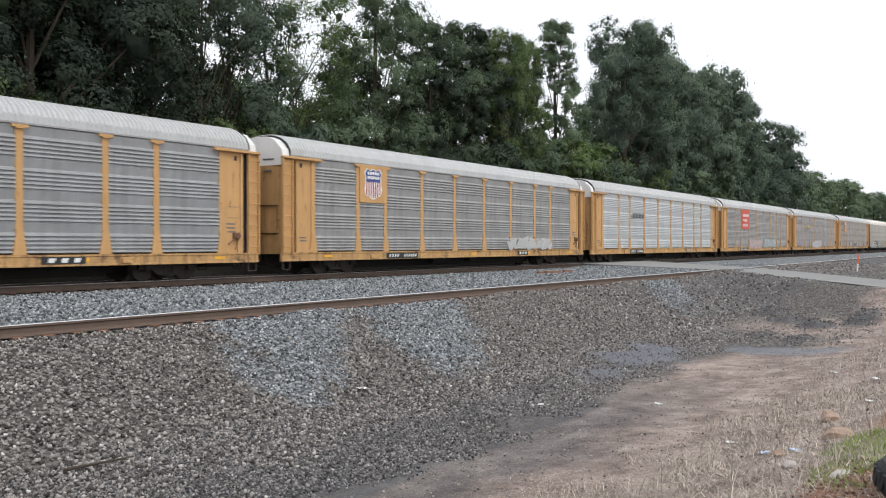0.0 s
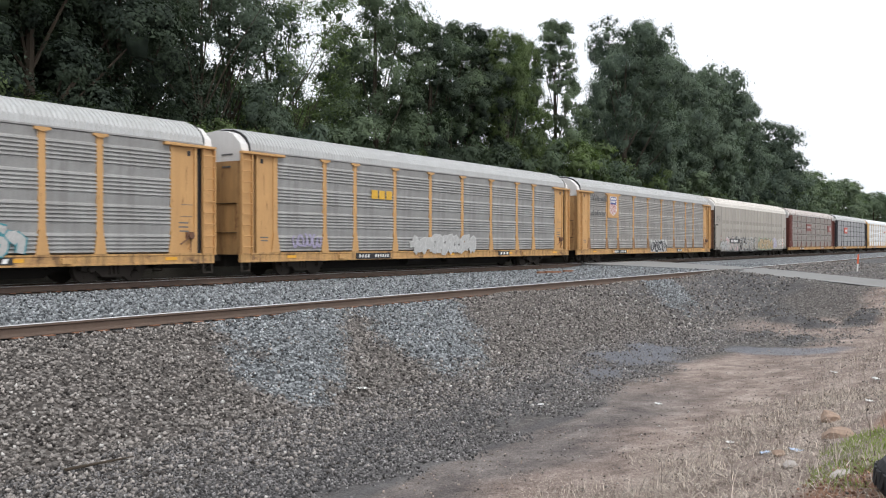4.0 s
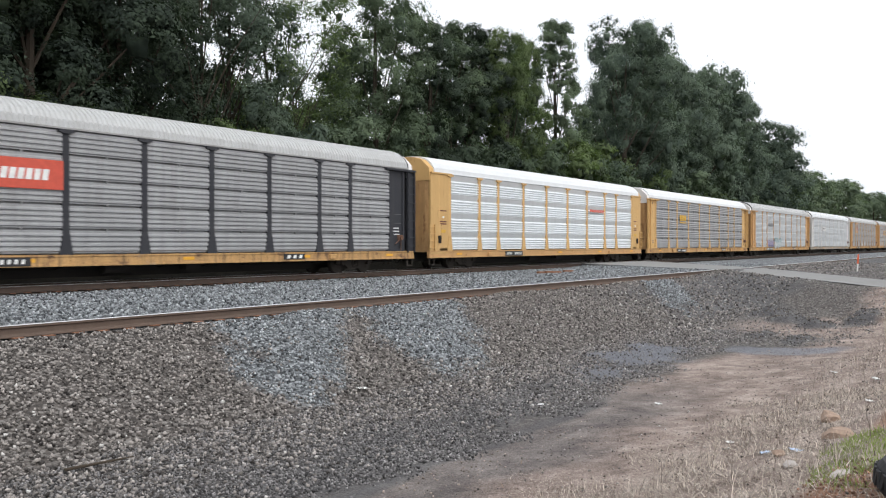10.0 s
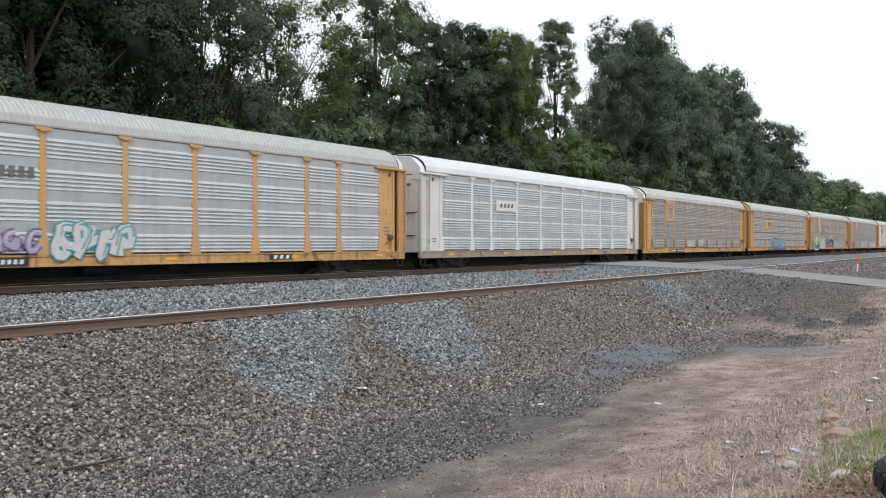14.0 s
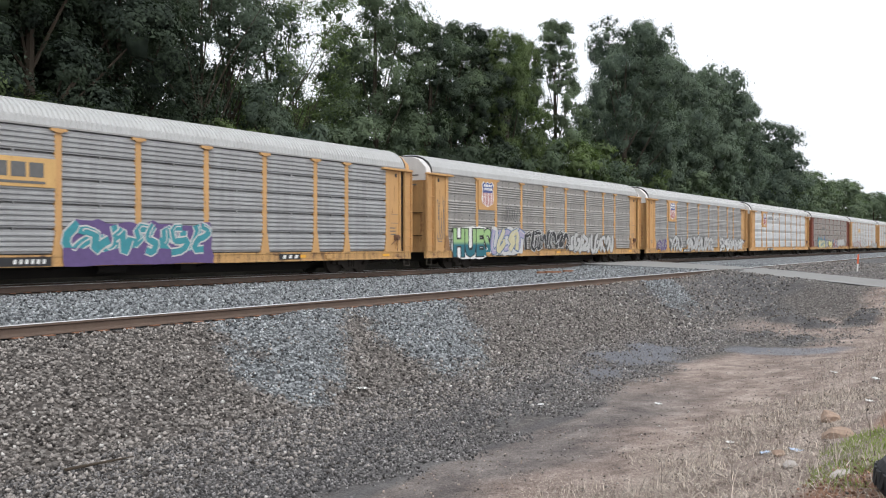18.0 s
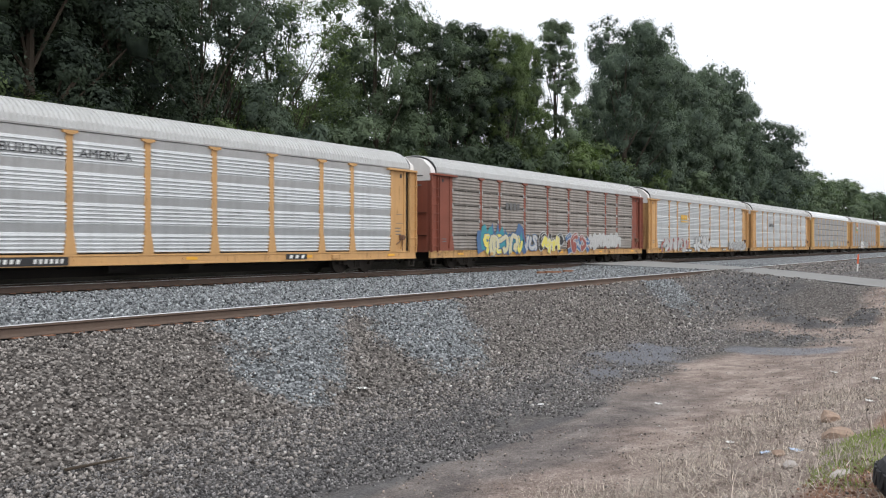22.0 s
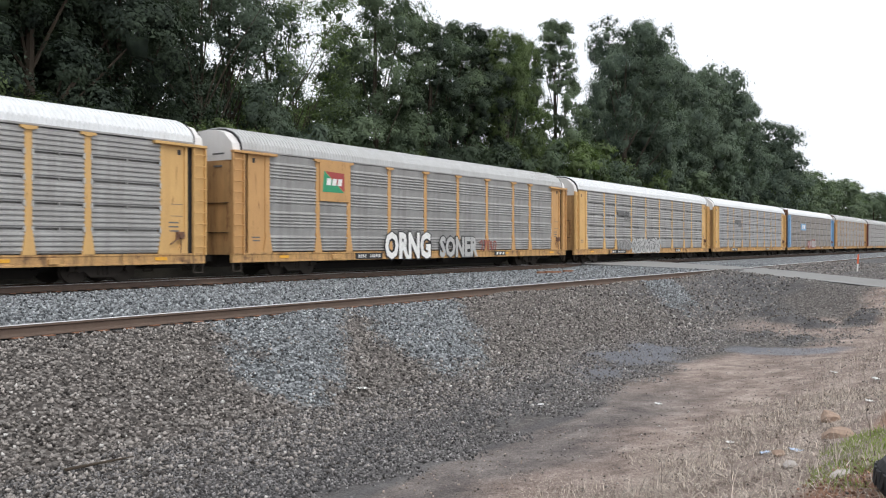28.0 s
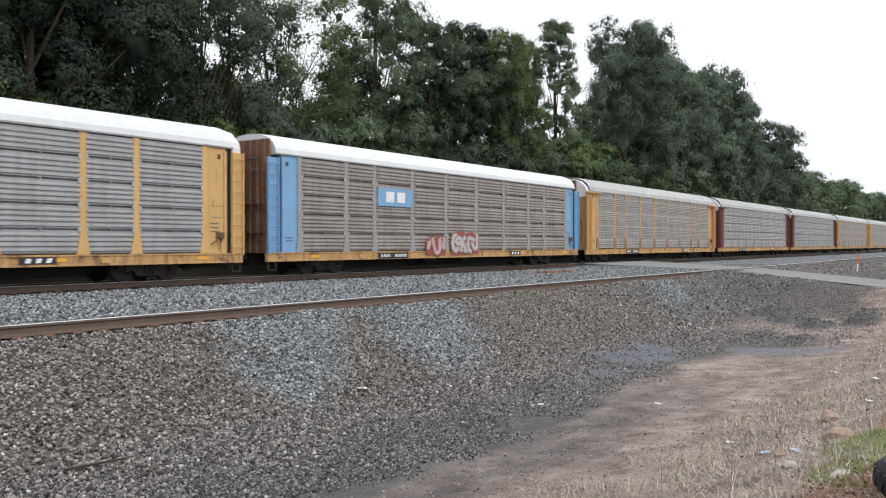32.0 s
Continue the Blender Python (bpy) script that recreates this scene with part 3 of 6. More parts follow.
# ---- trees ----
def crown(seed, height, width, base, lobes, leaves, leaf, mat, dense=0.8, low=0.35):
    """A crown of many small leaves on rounded boughs that overhang one another, with shade and gaps between them."""
    r = np.random.RandomState(seed)
    h = (np.arange(lobes) + r.uniform(0, 1, lobes)) / lobes
    reach = width * 0.5 * (low + (1 - low) * np.sin(np.pi * np.clip(0.1 + 0.85 * h, 0, 0.97)) ** 0.8)
    a = np.arange(lobes) * 2.4 + r.uniform(-0.6, 0.6, lobes)
    size = width * r.uniform(0.10, 0.19, lobes) * (1.05 - 0.15 * h)
    d = np.maximum(reach - size * 0.6, 0) * np.where(r.uniform(0, 1, lobes) < 0.3, r.uniform(0.1, 0.6, lobes), r.uniform(0.65, 1.05, lobes))
    c = np.stack([d * np.cos(a), d * np.sin(a), base + (height - base - size * 0.7) * h, size], -1)
    # sprays of leaf over the upper side of each bough, drooping at its rim
    k, knots, owner = 16, [], []
    for j, (x, y, z, s) in enumerate(c):
        p = r.normal(size=(k, 3)) + np.array([x, y, 0]) / (np.hypot(x, y) + 0.5) * 0.7 + (0, 0, 0.95)
        p /= np.linalg.norm(p, axis=1)[:, None]
        q = p * (s * r.uniform(0.65, 1.12, k))[:, None] * (1, 1, 0.72) + (x, y, z)
        knots.append(np.c_[q, s * 0.36 * r.uniform(0.45, 1.35, k)])
        owner += [j] * k
    knots, owner = np.concatenate(knots), np.array(owner)
    w = knots[:, 3] ** 1.7 * np.where(knots[:, 2] < 0.3 * height, 0.45, 1.0)
    pick = r.choice(len(knots), leaves, p=w / w.sum())
    out = r.normal(size=(leaves, 3)) + (0, 0, 0.3)
    out /= np.linalg.norm(out, axis=1)[:, None]
    pos = knots[pick, :3] + out * (knots[pick, 3] * r.uniform(0.2, 1.35, leaves) ** 0.9)[:, None] * (1, 1, 0.7)
    stray = r.uniform(0, 1, leaves) < 0.10
    pos[stray] += r.normal(size=(stray.sum(), 3)) * 0.45 * knots[pick[stray], 3:4]
    lobe = pos - c[owner[pick], :3]
    lobe /= np.linalg.norm(lobe, axis=1)[:, None] + 0.01
    n = 1.1 * lobe + 0.3 * out + r.normal(size=(leaves, 3)) * 0.22 + (0, 0, 0.3)
    n /= np.linalg.norm(n, axis=1)[:, None]
    t = np.cross(n, r.normal(size=(leaves, 3)))
    t /= np.linalg.norm(t, axis=1)[:, None]
    b = np.cross(n, t)
    s = (leaf * r.uniform(0.6, 1.5, leaves))[:, None]
    v = np.stack([pos + t * s * 1.15, pos - t * s * 0.7 + b * s * 0.62, pos - t * s * 0.7 - b * s * 0.62], 1).reshape(-1, 3)
    faces = np.arange(leaves * 3).reshape(-1, 3)
    # unseen blocks added inside every bough to keep sky light out
    if dense > 0:
        cube = np.array([[i, j, k] for i in (-1, 1) for j in (-1, 1) for k in (-1, 1)], float) * 0.577
        f = np.array([(0, 1, 3), (0, 3, 2), (4, 6, 7), (4, 7, 5), (0, 4, 5), (0, 5, 1), (2, 3, 7), (2, 7, 6), (0, 2, 6), (0, 6, 4), (1, 5, 7), (1, 7, 3)])
        small = knots[r.uniform(0, 1, len(knots)) < dense] * (1, 1, 1, 0.27)
        big = np.c_[c[:, :3] - (0, 0, 0.2) * c[:, 3:4], c[:, 3] * 0.27 * min(1, dense + 0.2)]
        sel = np.concatenate([small, big])
        turn = r.uniform(-0.4, 0.4, (len(sel), 8, 3))
        core = sel[:, None, :3] + (cube[None] + turn) * sel[:, None, 3:4]
        faces = np.concatenate([faces, (len(v) + np.arange(len(sel))[:, None, None] * 8 + f[None]).reshape(-1, 3)])
        v = np.concatenate([v, core.reshape(-1, 3)])
    return from_arrays("crown", v, faces, mat), c


def timber(seed, height, girth, centres, lean=0.0):
    """A tapered trunk with limbs that reach into the clumps."""
    r = random.Random(seed)
    bm = bmesh.new()
    pts = [Vector((lean * (i / 6) ** 1.3 * height * 0.2 + r.uniform(-0.12, 0.12) * (i > 0), r.uniform(-0.12, 0.12) * (i > 0), height * 0.86 * i / 6 - 0.5)) for i in range(7)]
    rad = [girth * (1 - 0.85 * (i / 6)) for i in range(7)]
    for i in range(6):
        add_rod(bm, pts[i], pts[i + 1] + Vector((0, 0, 0.05)), rad[i], 8, rad[i + 1])
    for x, y, z, s in centres[:: max(1, len(centres) // 14)]:
        k = min(5, max(1, int((z * 0.7) / (height * 0.86) * 6)))
        mid = (pts[k] + Vector((x, y, z))) / 2 + Vector((0, 0, r.uniform(-0.2, 0.5)))
        add_rod(bm, pts[k], mid, rad[k] * 0.45, 5, rad[k] * 0.28)
        add_rod(bm, mid, (x, y, z), rad[k] * 0.28, 5, rad[k] * 0.08)
    return bm


KINDS = {}


def tree_kind(key, seed, height, width, base, lobes, leaves, leaf, mat, girth, lean=0.0, name="tree", label="", category="tree", dense=0.8, low=0.35):
    me, c = crown(seed, height, width, base, lobes, leaves, leaf, M[mat], dense, low)
    KINDS[key] = (me, finish(timber(seed, height, girth, c, lean), "trunk", M["bark"]), height, name, label, category)


def plant(key, x, y, height, turn, mat=None, wide=1.0):
    crown_me, trunk_me, h, name, label, category = KINDS[key]
    k = height / h
    ob = new(name, None)
    ob.matrix_basis = pose(x, y, float(ground_z(x, y, False)) - 0.1, 0, 0, turn) @ Matrix.Diagonal((k * wide, k * wide, k, 1))
    part("trunk", trunk_me, M["bark"], ob)
    part("crown", crown_me, M[mat] if mat else None, ob)
    return tagged(ob, label, category, "trees behind the railway", "")


def build_woods():
    tree_kind("broad", 1, 20, 12, 3.5, 58, 66000, 0.086, "leaf", 0.42, label="tall broadleaf tree in full dark green leaf")
    tree_kind("broad_b", 2, 20, 12, 3.0, 56, 66000, 0.086, "leaf_dark", 0.4, label="dense dark green broadleaf tree")
    tree_kind("tall", 3, 20, 7.5, 2.5, 54, 44000, 0.088, "leaf", 0.32, label="tall narrow tree clothed in vines", low=0.6)
    tree_kind("airy", 4, 20, 11, 6.5, 30, 9500, 0.08, "leaf_light", 0.26, 0.5, label="thin-leaved tree with open branches and sky gaps", dense=0.05)
    tree_kind("round", 5, 20, 16, 2.0, 78, 42000, 0.15, "leaf", 0.45, label="large rounded tree at the wood's edge", low=0.55)
    tree_kind("shrub", 6, 8, 8, 0.5, 26, 13000, 0.1, "leaf", 0.1, name="shrub", label="leafy green undergrowth at the wood's edge", category="shrub", low=0.7)
    tree_kind("thicket", 9, 8, 8, 0.5, 26, 5500, 0.16, "leaf", 0.1, name="shrub", label="leafy green undergrowth at the wood's edge", category="shrub", low=0.7)
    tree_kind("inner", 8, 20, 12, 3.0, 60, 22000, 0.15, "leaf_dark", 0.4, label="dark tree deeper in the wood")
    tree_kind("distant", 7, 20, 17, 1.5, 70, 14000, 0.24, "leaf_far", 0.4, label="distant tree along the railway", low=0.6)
    r = random.Random(12)
    # first row: kind, column along the track, distance, height, foliage, width
    rows = [
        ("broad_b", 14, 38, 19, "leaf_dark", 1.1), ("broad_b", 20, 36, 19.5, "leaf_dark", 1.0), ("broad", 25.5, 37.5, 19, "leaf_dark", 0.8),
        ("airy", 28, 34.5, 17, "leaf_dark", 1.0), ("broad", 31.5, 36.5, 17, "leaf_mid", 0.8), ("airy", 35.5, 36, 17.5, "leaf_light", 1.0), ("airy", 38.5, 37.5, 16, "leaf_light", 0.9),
        ("broad", 43.5, 36, 18.2, "leaf", 0.82), ("tall", 47.5, 34.5, 15.8, "leaf_dark", 0.9), ("tall", 51.5, 35.5, 17.0, "leaf", 0.95),
        ("tall", 55, 36, 17.6, "leaf_dark", 1.0), ("broad", 59, 35, 17.8, "leaf_light", 0.62), ("tall", 70.0, 36.5, 21.4, "leaf", 0.8),
        ("shrub", 64, 33.5, 9.5, "leaf_light", 1.0), ("broad", 62.0, 37.5, 18.6, "leaf", 0.66), ("tall", 65.8, 38.5, 18.4, "leaf_dark", 0.9), ("shrub", 68.5, 34, 10.5, "leaf", 0.8), ("shrub", 60, 34, 10, "leaf", 0.8),
        ("broad", 82.5, 35, 24.0, "leaf_mid", 0.8), ("round", 89.5, 36, 24.2, "leaf_mid", 0.6), ("broad_b", 95, 36, 22.5, "leaf_mid", 0.9), ("round", 104, 35.5, 22.6, "leaf_mid", 0.7),
        ("round", 115, 36, 24.2, "leaf_mid", 0.7), ("broad", 125, 37, 22.5, "leaf_mid", 0.85), ("round", 138, 36, 20.2, "leaf_mid", 0.9), ("broad", 150, 37, 17, "leaf_mid", 1.0),
    ]
    for key, x, y, h, mat, wide in rows:
        plant(key, x, y, h, r.uniform(0, 360), mat, wide)
    # undergrowth hides the wood's foot
    x = 10.0
    while x < 160:
        plant("shrub" if x < 64 else "thicket", x, 33 + r.uniform(-0.6, 1.2), r.uniform(5.5, 8.5) * (1.0 if x < 60 else 1.15), r.uniform(0, 360),
              r.choice(["leaf", "leaf_light", "leaf_light", "leaf_mid"] if 27 < x < 39 else ["leaf", "leaf_dark", "leaf", "leaf_light"]), r.uniform(0.7, 1.0))
        x += r.uniform(3.0, 4.6) * (1 if x < 60 else 1.4)
    # unseen low growth on the bank, added to darken the view under the train
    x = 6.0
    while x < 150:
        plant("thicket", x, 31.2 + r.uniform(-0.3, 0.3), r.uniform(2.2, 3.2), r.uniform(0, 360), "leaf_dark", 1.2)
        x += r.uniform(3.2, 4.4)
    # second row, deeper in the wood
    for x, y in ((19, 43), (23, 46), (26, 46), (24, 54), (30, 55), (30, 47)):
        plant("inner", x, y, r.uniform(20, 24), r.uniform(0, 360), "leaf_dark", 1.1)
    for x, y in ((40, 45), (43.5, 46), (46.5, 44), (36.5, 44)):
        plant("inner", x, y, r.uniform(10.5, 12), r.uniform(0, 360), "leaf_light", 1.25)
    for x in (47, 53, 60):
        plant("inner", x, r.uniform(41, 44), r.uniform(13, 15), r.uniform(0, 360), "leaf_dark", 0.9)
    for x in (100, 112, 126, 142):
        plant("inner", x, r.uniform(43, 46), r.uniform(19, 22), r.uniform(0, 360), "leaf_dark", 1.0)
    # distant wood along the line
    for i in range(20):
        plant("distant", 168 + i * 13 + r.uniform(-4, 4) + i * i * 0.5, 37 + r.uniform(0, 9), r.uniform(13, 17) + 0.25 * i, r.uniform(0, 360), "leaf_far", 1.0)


# ---- the verge: dry grass, weeds, clods ----
def blades(name, count, box_, height, width, mat, seed, keep=None, label="", category="grass", lie=0.6):
    r = np.random.RandomState(seed)
    x, y = r.uniform(box_[0], box_[1], count), r.uniform(box_[2], box_[3], count)
    if keep is not None:
        ok = keep(x, y, r)
        x, y = x[ok], y[ok]
    k = len(x)
    a = r.uniform(0, 2 * np.pi, k)
    h = height * r.uniform(0.35, 1.3, k)
    bend = np.clip(r.uniform(0.3, 1.1, k) * lie, 0, 1.06)
    z = ground_z(x, y) - 0.01
    root = np.stack([x, y, z], -1)
    d = np.stack([np.cos(a), np.sin(a), np.zeros(k)], -1)
    side = np.stack([-np.sin(a), np.cos(a), np.zeros(k)], -1) * (width * r.uniform(0.6, 1.4, k))[:, None]
    up = np.array([0, 0, 1.0])
    m1 = root + d * (h * bend * 0.35)[:, None] + up * (h * 0.55 * (1.15 - bend))[:, None]
    tip = root + d * (h * bend)[:, None] + up * (h * (1.12 - bend))[:, None]
    v = np.stack([root - side, root + side, m1 + side * 0.7, m1 - side * 0.7, tip + side * 0.15, tip - side * 0.15], 1)
    f = np.array([(0, 1, 2, 3), (3, 2, 4, 5)])
    faces = (np.arange(k)[:, None, None] * 6 + f[None]).reshape(-1, 4)
    return tagged(new(name, from_arrays(name, v.reshape(-1, 3), faces, M[mat])), label, category, kind="stuff")


# ---- the train ----
PITCH = 29.131  # from coupler to coupler
POSTS = (-12.1, -9.21, -7.23, -4.34, -1.45, 1.45, 4.34, 7.23, 9.21, 12.1)
SIDE = -1.55  # the side that faces the camera
TIER = 0.788


def panel_mesh(w, tiers):
    """Corrugated sheet: five lapped tiers, or four wide sheets with ridges in groups."""
    front, z = [], 0.985
    if tiers:
        for k in range(5):
            front += [(-1.34, z), (-1.34, z + 0.034), (-1.51, z + 0.034)]
            for i in range(4):
                a = z + 0.075 + 0.16 * i
                front += [(-1.51, a), (-1.55, a + 0.03), (-1.544, a + 0.085), (-1.51, a + 0.125)]
            z += TIER
            front += [(-1.51, z - 0.03), (-1.34, z - 0.03)]
    else:
        for k in range(4):
            for i in range(5):
                a = z + 0.03 + 0.13 * i
                front += [(-1.49, a), (-1.553, a + 0.022), (-1.54, a + 0.078), (-1.49, a + 0.104)]
            front += [(-1.48, z + 0.68), (-1.526, z + 0.965), (-1.492, z + 0.98)]
            z += 0.985
    front += [(-1.497, z), (-1.32, z), (-1.32, 0.985)]
    bm = prism(front, "x", -w / 2, w / 2)
    if tiers:
        # a latch at the middle of each lap
        for k in range(1, 5):
            add_box(bm, -0.025, 0.025, -1.548, -1.45, 0.985 + TIER * k - 0.05, 0.985 + TIER * k + 0.05)
    return bm


def post_mesh(flare=True):
    """A post set back between the ridged sheets, with a flared foot and a cap in front of them."""
    h = 0.122
    bm = box(-h, h, -1.531, -1.44, 0.97, 4.95)
    if flare:
        add_prism(bm, [(-0.122, 4.80), (0.122, 4.80), (0.16, 4.835), (0.27, 4.845), (0.27, 4.925), (-0.27, 4.925), (-0.27, 4.845), (-0.16, 4.835)], "y", -1.60, -1.50)
    for k in range(12):
        z = 1.95 + 0.235 * k
        for s in (-1, 1):
            add_box(bm, s * 0.075 - 0.015, s * 0.075 + 0.015, -1.538, -1.53, z - 0.015, z + 0.015)
    return bm


def bolt_rows_mesh():
    bm = bmesh.new()
    for a, b in zip(POSTS, POSTS[1:]):
        for u in (0.25, 0.5, 0.75):
            x = a + (b - a) * u
            for k in range(4):
                z = 0.985 + 0.985 * k
                for dz in (0.66, 0.88):
                    add_box(bm, x - 0.02, x + 0.02, -1.529, -1.46, z + dz - 0.03, z + dz + 0.03)
    return bm


def foot_mesh():
    return prism([(-0.23, 0.972), (0.23, 0.972), (0.135, 1.55), (0.10, 1.75), (-0.10, 1.75), (-0.135, 1.55)], "y", -1.569, -1.50)


def hinge_row(sides):
    bm = bmesh.new()
    for k in range(1, 5):
        for s in sides:
            z = 0.985 + TIER * k
            add_prism(bm, [(s * 0.10, z - 0.10), (s * 0.17, z - 0.06), (s * 0.17, z + 0.06), (s * 0.10, z + 0.10)], "y", -1.56, -1.5)
    return bm


ROOF_LINE = [(1.53, 4.96), (1.50, 5.2), (1.33, 5.46), (1.02, 5.68), (0.62, 5.82), (0.2, 5.86)]
ROOF_LINE = ROOF_LINE + [(-u, z) for u, z in reversed(ROOF_LINE)]


def roof_mesh(ribs, half=13.45, gap=0.18):
    """The arched roof, its sheet ribbed across the car."""
    k = len(ROOF_LINE)
    xs = [-half, half]
    if ribs:
        xs, x = [], -half
        while x < half - 0.1:
            xs += [x, x + 0.16 * gap, x + 0.62 * gap, x + 0.78 * gap]
            x += gap
        xs.append(half)
    lift = [0.05 if ribs and i % 4 in (1, 2) else 0.0 for i in range(len(xs))]
    verts, faces = [], []
    for x, d in zip(xs, lift):
        for j, (u, z) in enumerate(ROOF_LINE):
            on = 0 if j in (0, k - 1) else d
            verts.append((x, u * (1 + on * 0.35), z + on))
    for i in range(len(xs) - 1):
        for j in range(k - 1):
            a = i * k + j
            faces.append((a, a + 1, a + k + 1, a + k))
    low = len(verts)
    verts += [(x, s * 1.46, 4.93) for x in (-half, half) for s in (1, -1)]
    me = bpy.data.meshes.new("roof")
    e0, e1 = list(range(k)), [(len(xs) - 1) * k + j for j in range(k)]
    faces += [e0 + [low + 1, low], e1[::-1] + [low + 2, low + 3], (low, low + 1, low + 3, low + 2)]
    me.from_pydata(verts, [], faces)
    me.materials.append(M["roof"])
    me.update()
    return me


def end_mesh(z0, z1, out, leaf):
    """One tall end door leaf, bowed a little outward."""
    s = leaf
    o = [(0.0, s * 0.015), (out + 0.06, s * 0.015), (out + 0.05, s * 0.6), (out, s * 1.2), (out - 0.09, s * 1.47), (-0.02, s * 1.5)]
    return prism(o, "z", z0, z1)


def hood_mesh():
    """The pale hood that closes the roof's end, a little lower than the roof."""
    o = [(1.49, 4.55), (1.49, 4.97), (1.43, 5.2), (0.98, 5.62), (0.5, 5.76), (0.0, 5.79), (-0.5, 5.76), (-0.98, 5.62), (-1.43, 5.2), (-1.49, 4.97), (-1.49, 4.55)]
    return prism(o, "x", 0, 0.42)


def seal_mesh():
    bm = bmesh.new()
    o = [(u * 1.012, z + 0.012) for u, z in ROOF_LINE] + [(u * 0.95, z - 0.05) for u, z in reversed(ROOF_LINE)]
    return add_prism(bm, o, "x", 0, 0.05)


def pleated_end():
    o, n = [], 14
    for i in range(n):
        y = -1.48 + 2.96 * i / n
        o += [(0.0 if i % 2 else 0.07, y), (0.0 if i % 2 else 0.07, y + 2.96 / n * 0.8)]
    o += [(-0.06, 1.48), (-0.06, -1.48)]
    return prism(o, "z", 0.95, 5.55)


def ladder_mesh():
    return box(-0.25, 0.25, 0.028, 0.05, 0.9, 4.8)


def rung_mesh():
    bm = add_rod(bmesh.new(), (-0.25, -0.085, 0), (0.25, -0.085, 0), 0.018, 6)
    for x in (-0.25, 0.25):
        add_box(bm, x - 0.02, x + 0.02, -0.1, -0.055, -0.03, 0.03)
    return bm


def stirrup_mesh():
    bm = bmesh.new()
    for x in (-0.2, 0.2):
        add_box(bm, x - 0.02, x + 0.02, -0.03, 0.03, 0.27, 0.7)
    add_box(bm, -0.2, 0.2, -0.05, 0.03, 0.25, 0.285)
    return bm


def sideframe_mesh():
    """A cast truck side: arched top, spring opening, pedestal ends."""
    top = [(-1.25, 0.42), (-1.2, 0.62), (-0.85, 0.66), (-0.45, 0.78), (0.45, 0.78), (0.85, 0.66), (1.2, 0.62), (1.25, 0.42)]
    low = [(1.0, 0.4), (0.8, 0.5), (0.45, 0.2), (-0.45, 0.2), (-0.8, 0.5), (-1.0, 0.4)]
    bm = prism(top + low, "y", -0.07, 0.07)
    for x in (-0.16, 0.0, 0.16):
        add_rod(bm, (x, -0.08, 0.28), (x, -0.08, 0.62), 0.06, 8)
    for x in (-0.9, 0.9):
        add_rod(bm, (x, -0.16, 0.483), (x, 0.05, 0.483), 0.12, 10)
    return bm


def wheelset_mesh():
    bm = add_rod(bmesh.new(), (0, -0.72, 0), (0, 0.72, 0), 0.085, 8)
    for s in (-1, 1):
        add_rod(bm, (0, s * 0.68, 0), (0, s * 0.82, 0), 0.483, 24)
        add_rod(bm, (0, s * 0.655, 0), (0, s * 0.685, 0), 0.51, 24)
        add_rod(bm, (0, s * 0.81, 0), (0, s * 0.86, 0), 0.14, 10)
        for k in range(5):
            a = k * 2 * math.pi / 5
            add_box(bm, 0.28 * math.cos(a) - 0.05, 0.28 * math.cos(a) + 0.05, s * 0.825 - 0.01, s * 0.825 + 0.01, 0.28 * math.sin(a) - 0.05, 0.28 * math.sin(a) + 0.05)
    return bm


def underframe_mesh():
    bm = box(-13.7, 13.7, -0.35, 0.35, 0.42, 0.95)
    # deep belly added to block the lit ground beyond the car
    add_prism(bm, [(-8.4, 0.45), (-8.0, 0.2), (8.0, 0.2), (8.4, 0.45)], "y", -0.28, 0.28)
    for i in range(-6, 7):
        add_prism(bm, [(-1.45, 0.62), (-0.3, 0.45), (0.3, 0.45), (1.45, 0.62), (1.45, 0.9), (-1.45, 0.9)], "x", i * 2.0 - 0.06, i * 2.0 + 0.06)
    add_rod(bm, (-2.6, -0.8, 0.5), (-1.5, -0.8, 0.5), 0.2, 10)
    add_box(bm, 0.6, 1.2, -1.15, -0.75, 0.38, 0.7)
    add_rod(bm, (-8.5, -0.6, 0.55), (8.5, -0.6, 0.55), 0.03, 6)
    add_box(bm, -13.7, 13.7, -1.4, 1.4, 0.9, 0.96)
    return bm


def coupler_mesh():
    bm = box(-0.1, 0.62, -0.14, 0.14, 0.62, 0.9, bevel=0.03)
    add_box(bm, 0.5, 0.815, -0.2, 0.2, 0.58, 0.92, bevel=0.04)
    add_rod(bm, (0.0, -0.35, 0.62), (0.4, -0.3, 0.36), 0.03, 6)
    return bm


def sill_mesh():
    bm = prism([(-1.55, 0.60), (-1.55, 0.66), (-1.535, 0.67), (-1.535, 0.90), (-1.56, 0.91), (-1.56, 0.972), (-1.40, 0.972), (-1.40, 0.60)], "x", -13.92, 13.92)
    for i in range(-6, 7):
        add_box(bm, i * 2.1 - 0.02, i * 2.1 + 0.02, -1.548, -1.53, 0.67, 0.9)
    return bm


def ribbon(bm, pts, width, y, rise=0.0):
    """A flat painted stroke in the plane of the car's side; each bit lies a hair over the one before."""
    left, right = [], []
    for i, (x, z) in enumerate(pts):
        a, b = pts[max(0, i - 1)], pts[min(len(pts) - 1, i + 1)]
        dx, dz = b[0] - a[0], b[1] - a[1]
        k = math.hypot(dx, dz) or 1
        ox, oz = -dz / k * width / 2, dx / k * width / 2
        left.append(bm.verts.new((x + ox, y - rise * i, z + oz)))
        right.append(bm.verts.new((x - ox, y - rise * i, z - oz)))
    for i in range(len(pts) - 1):
        bm.faces.new((left[i], right[i], right[i + 1], left[i + 1]))
    return bm


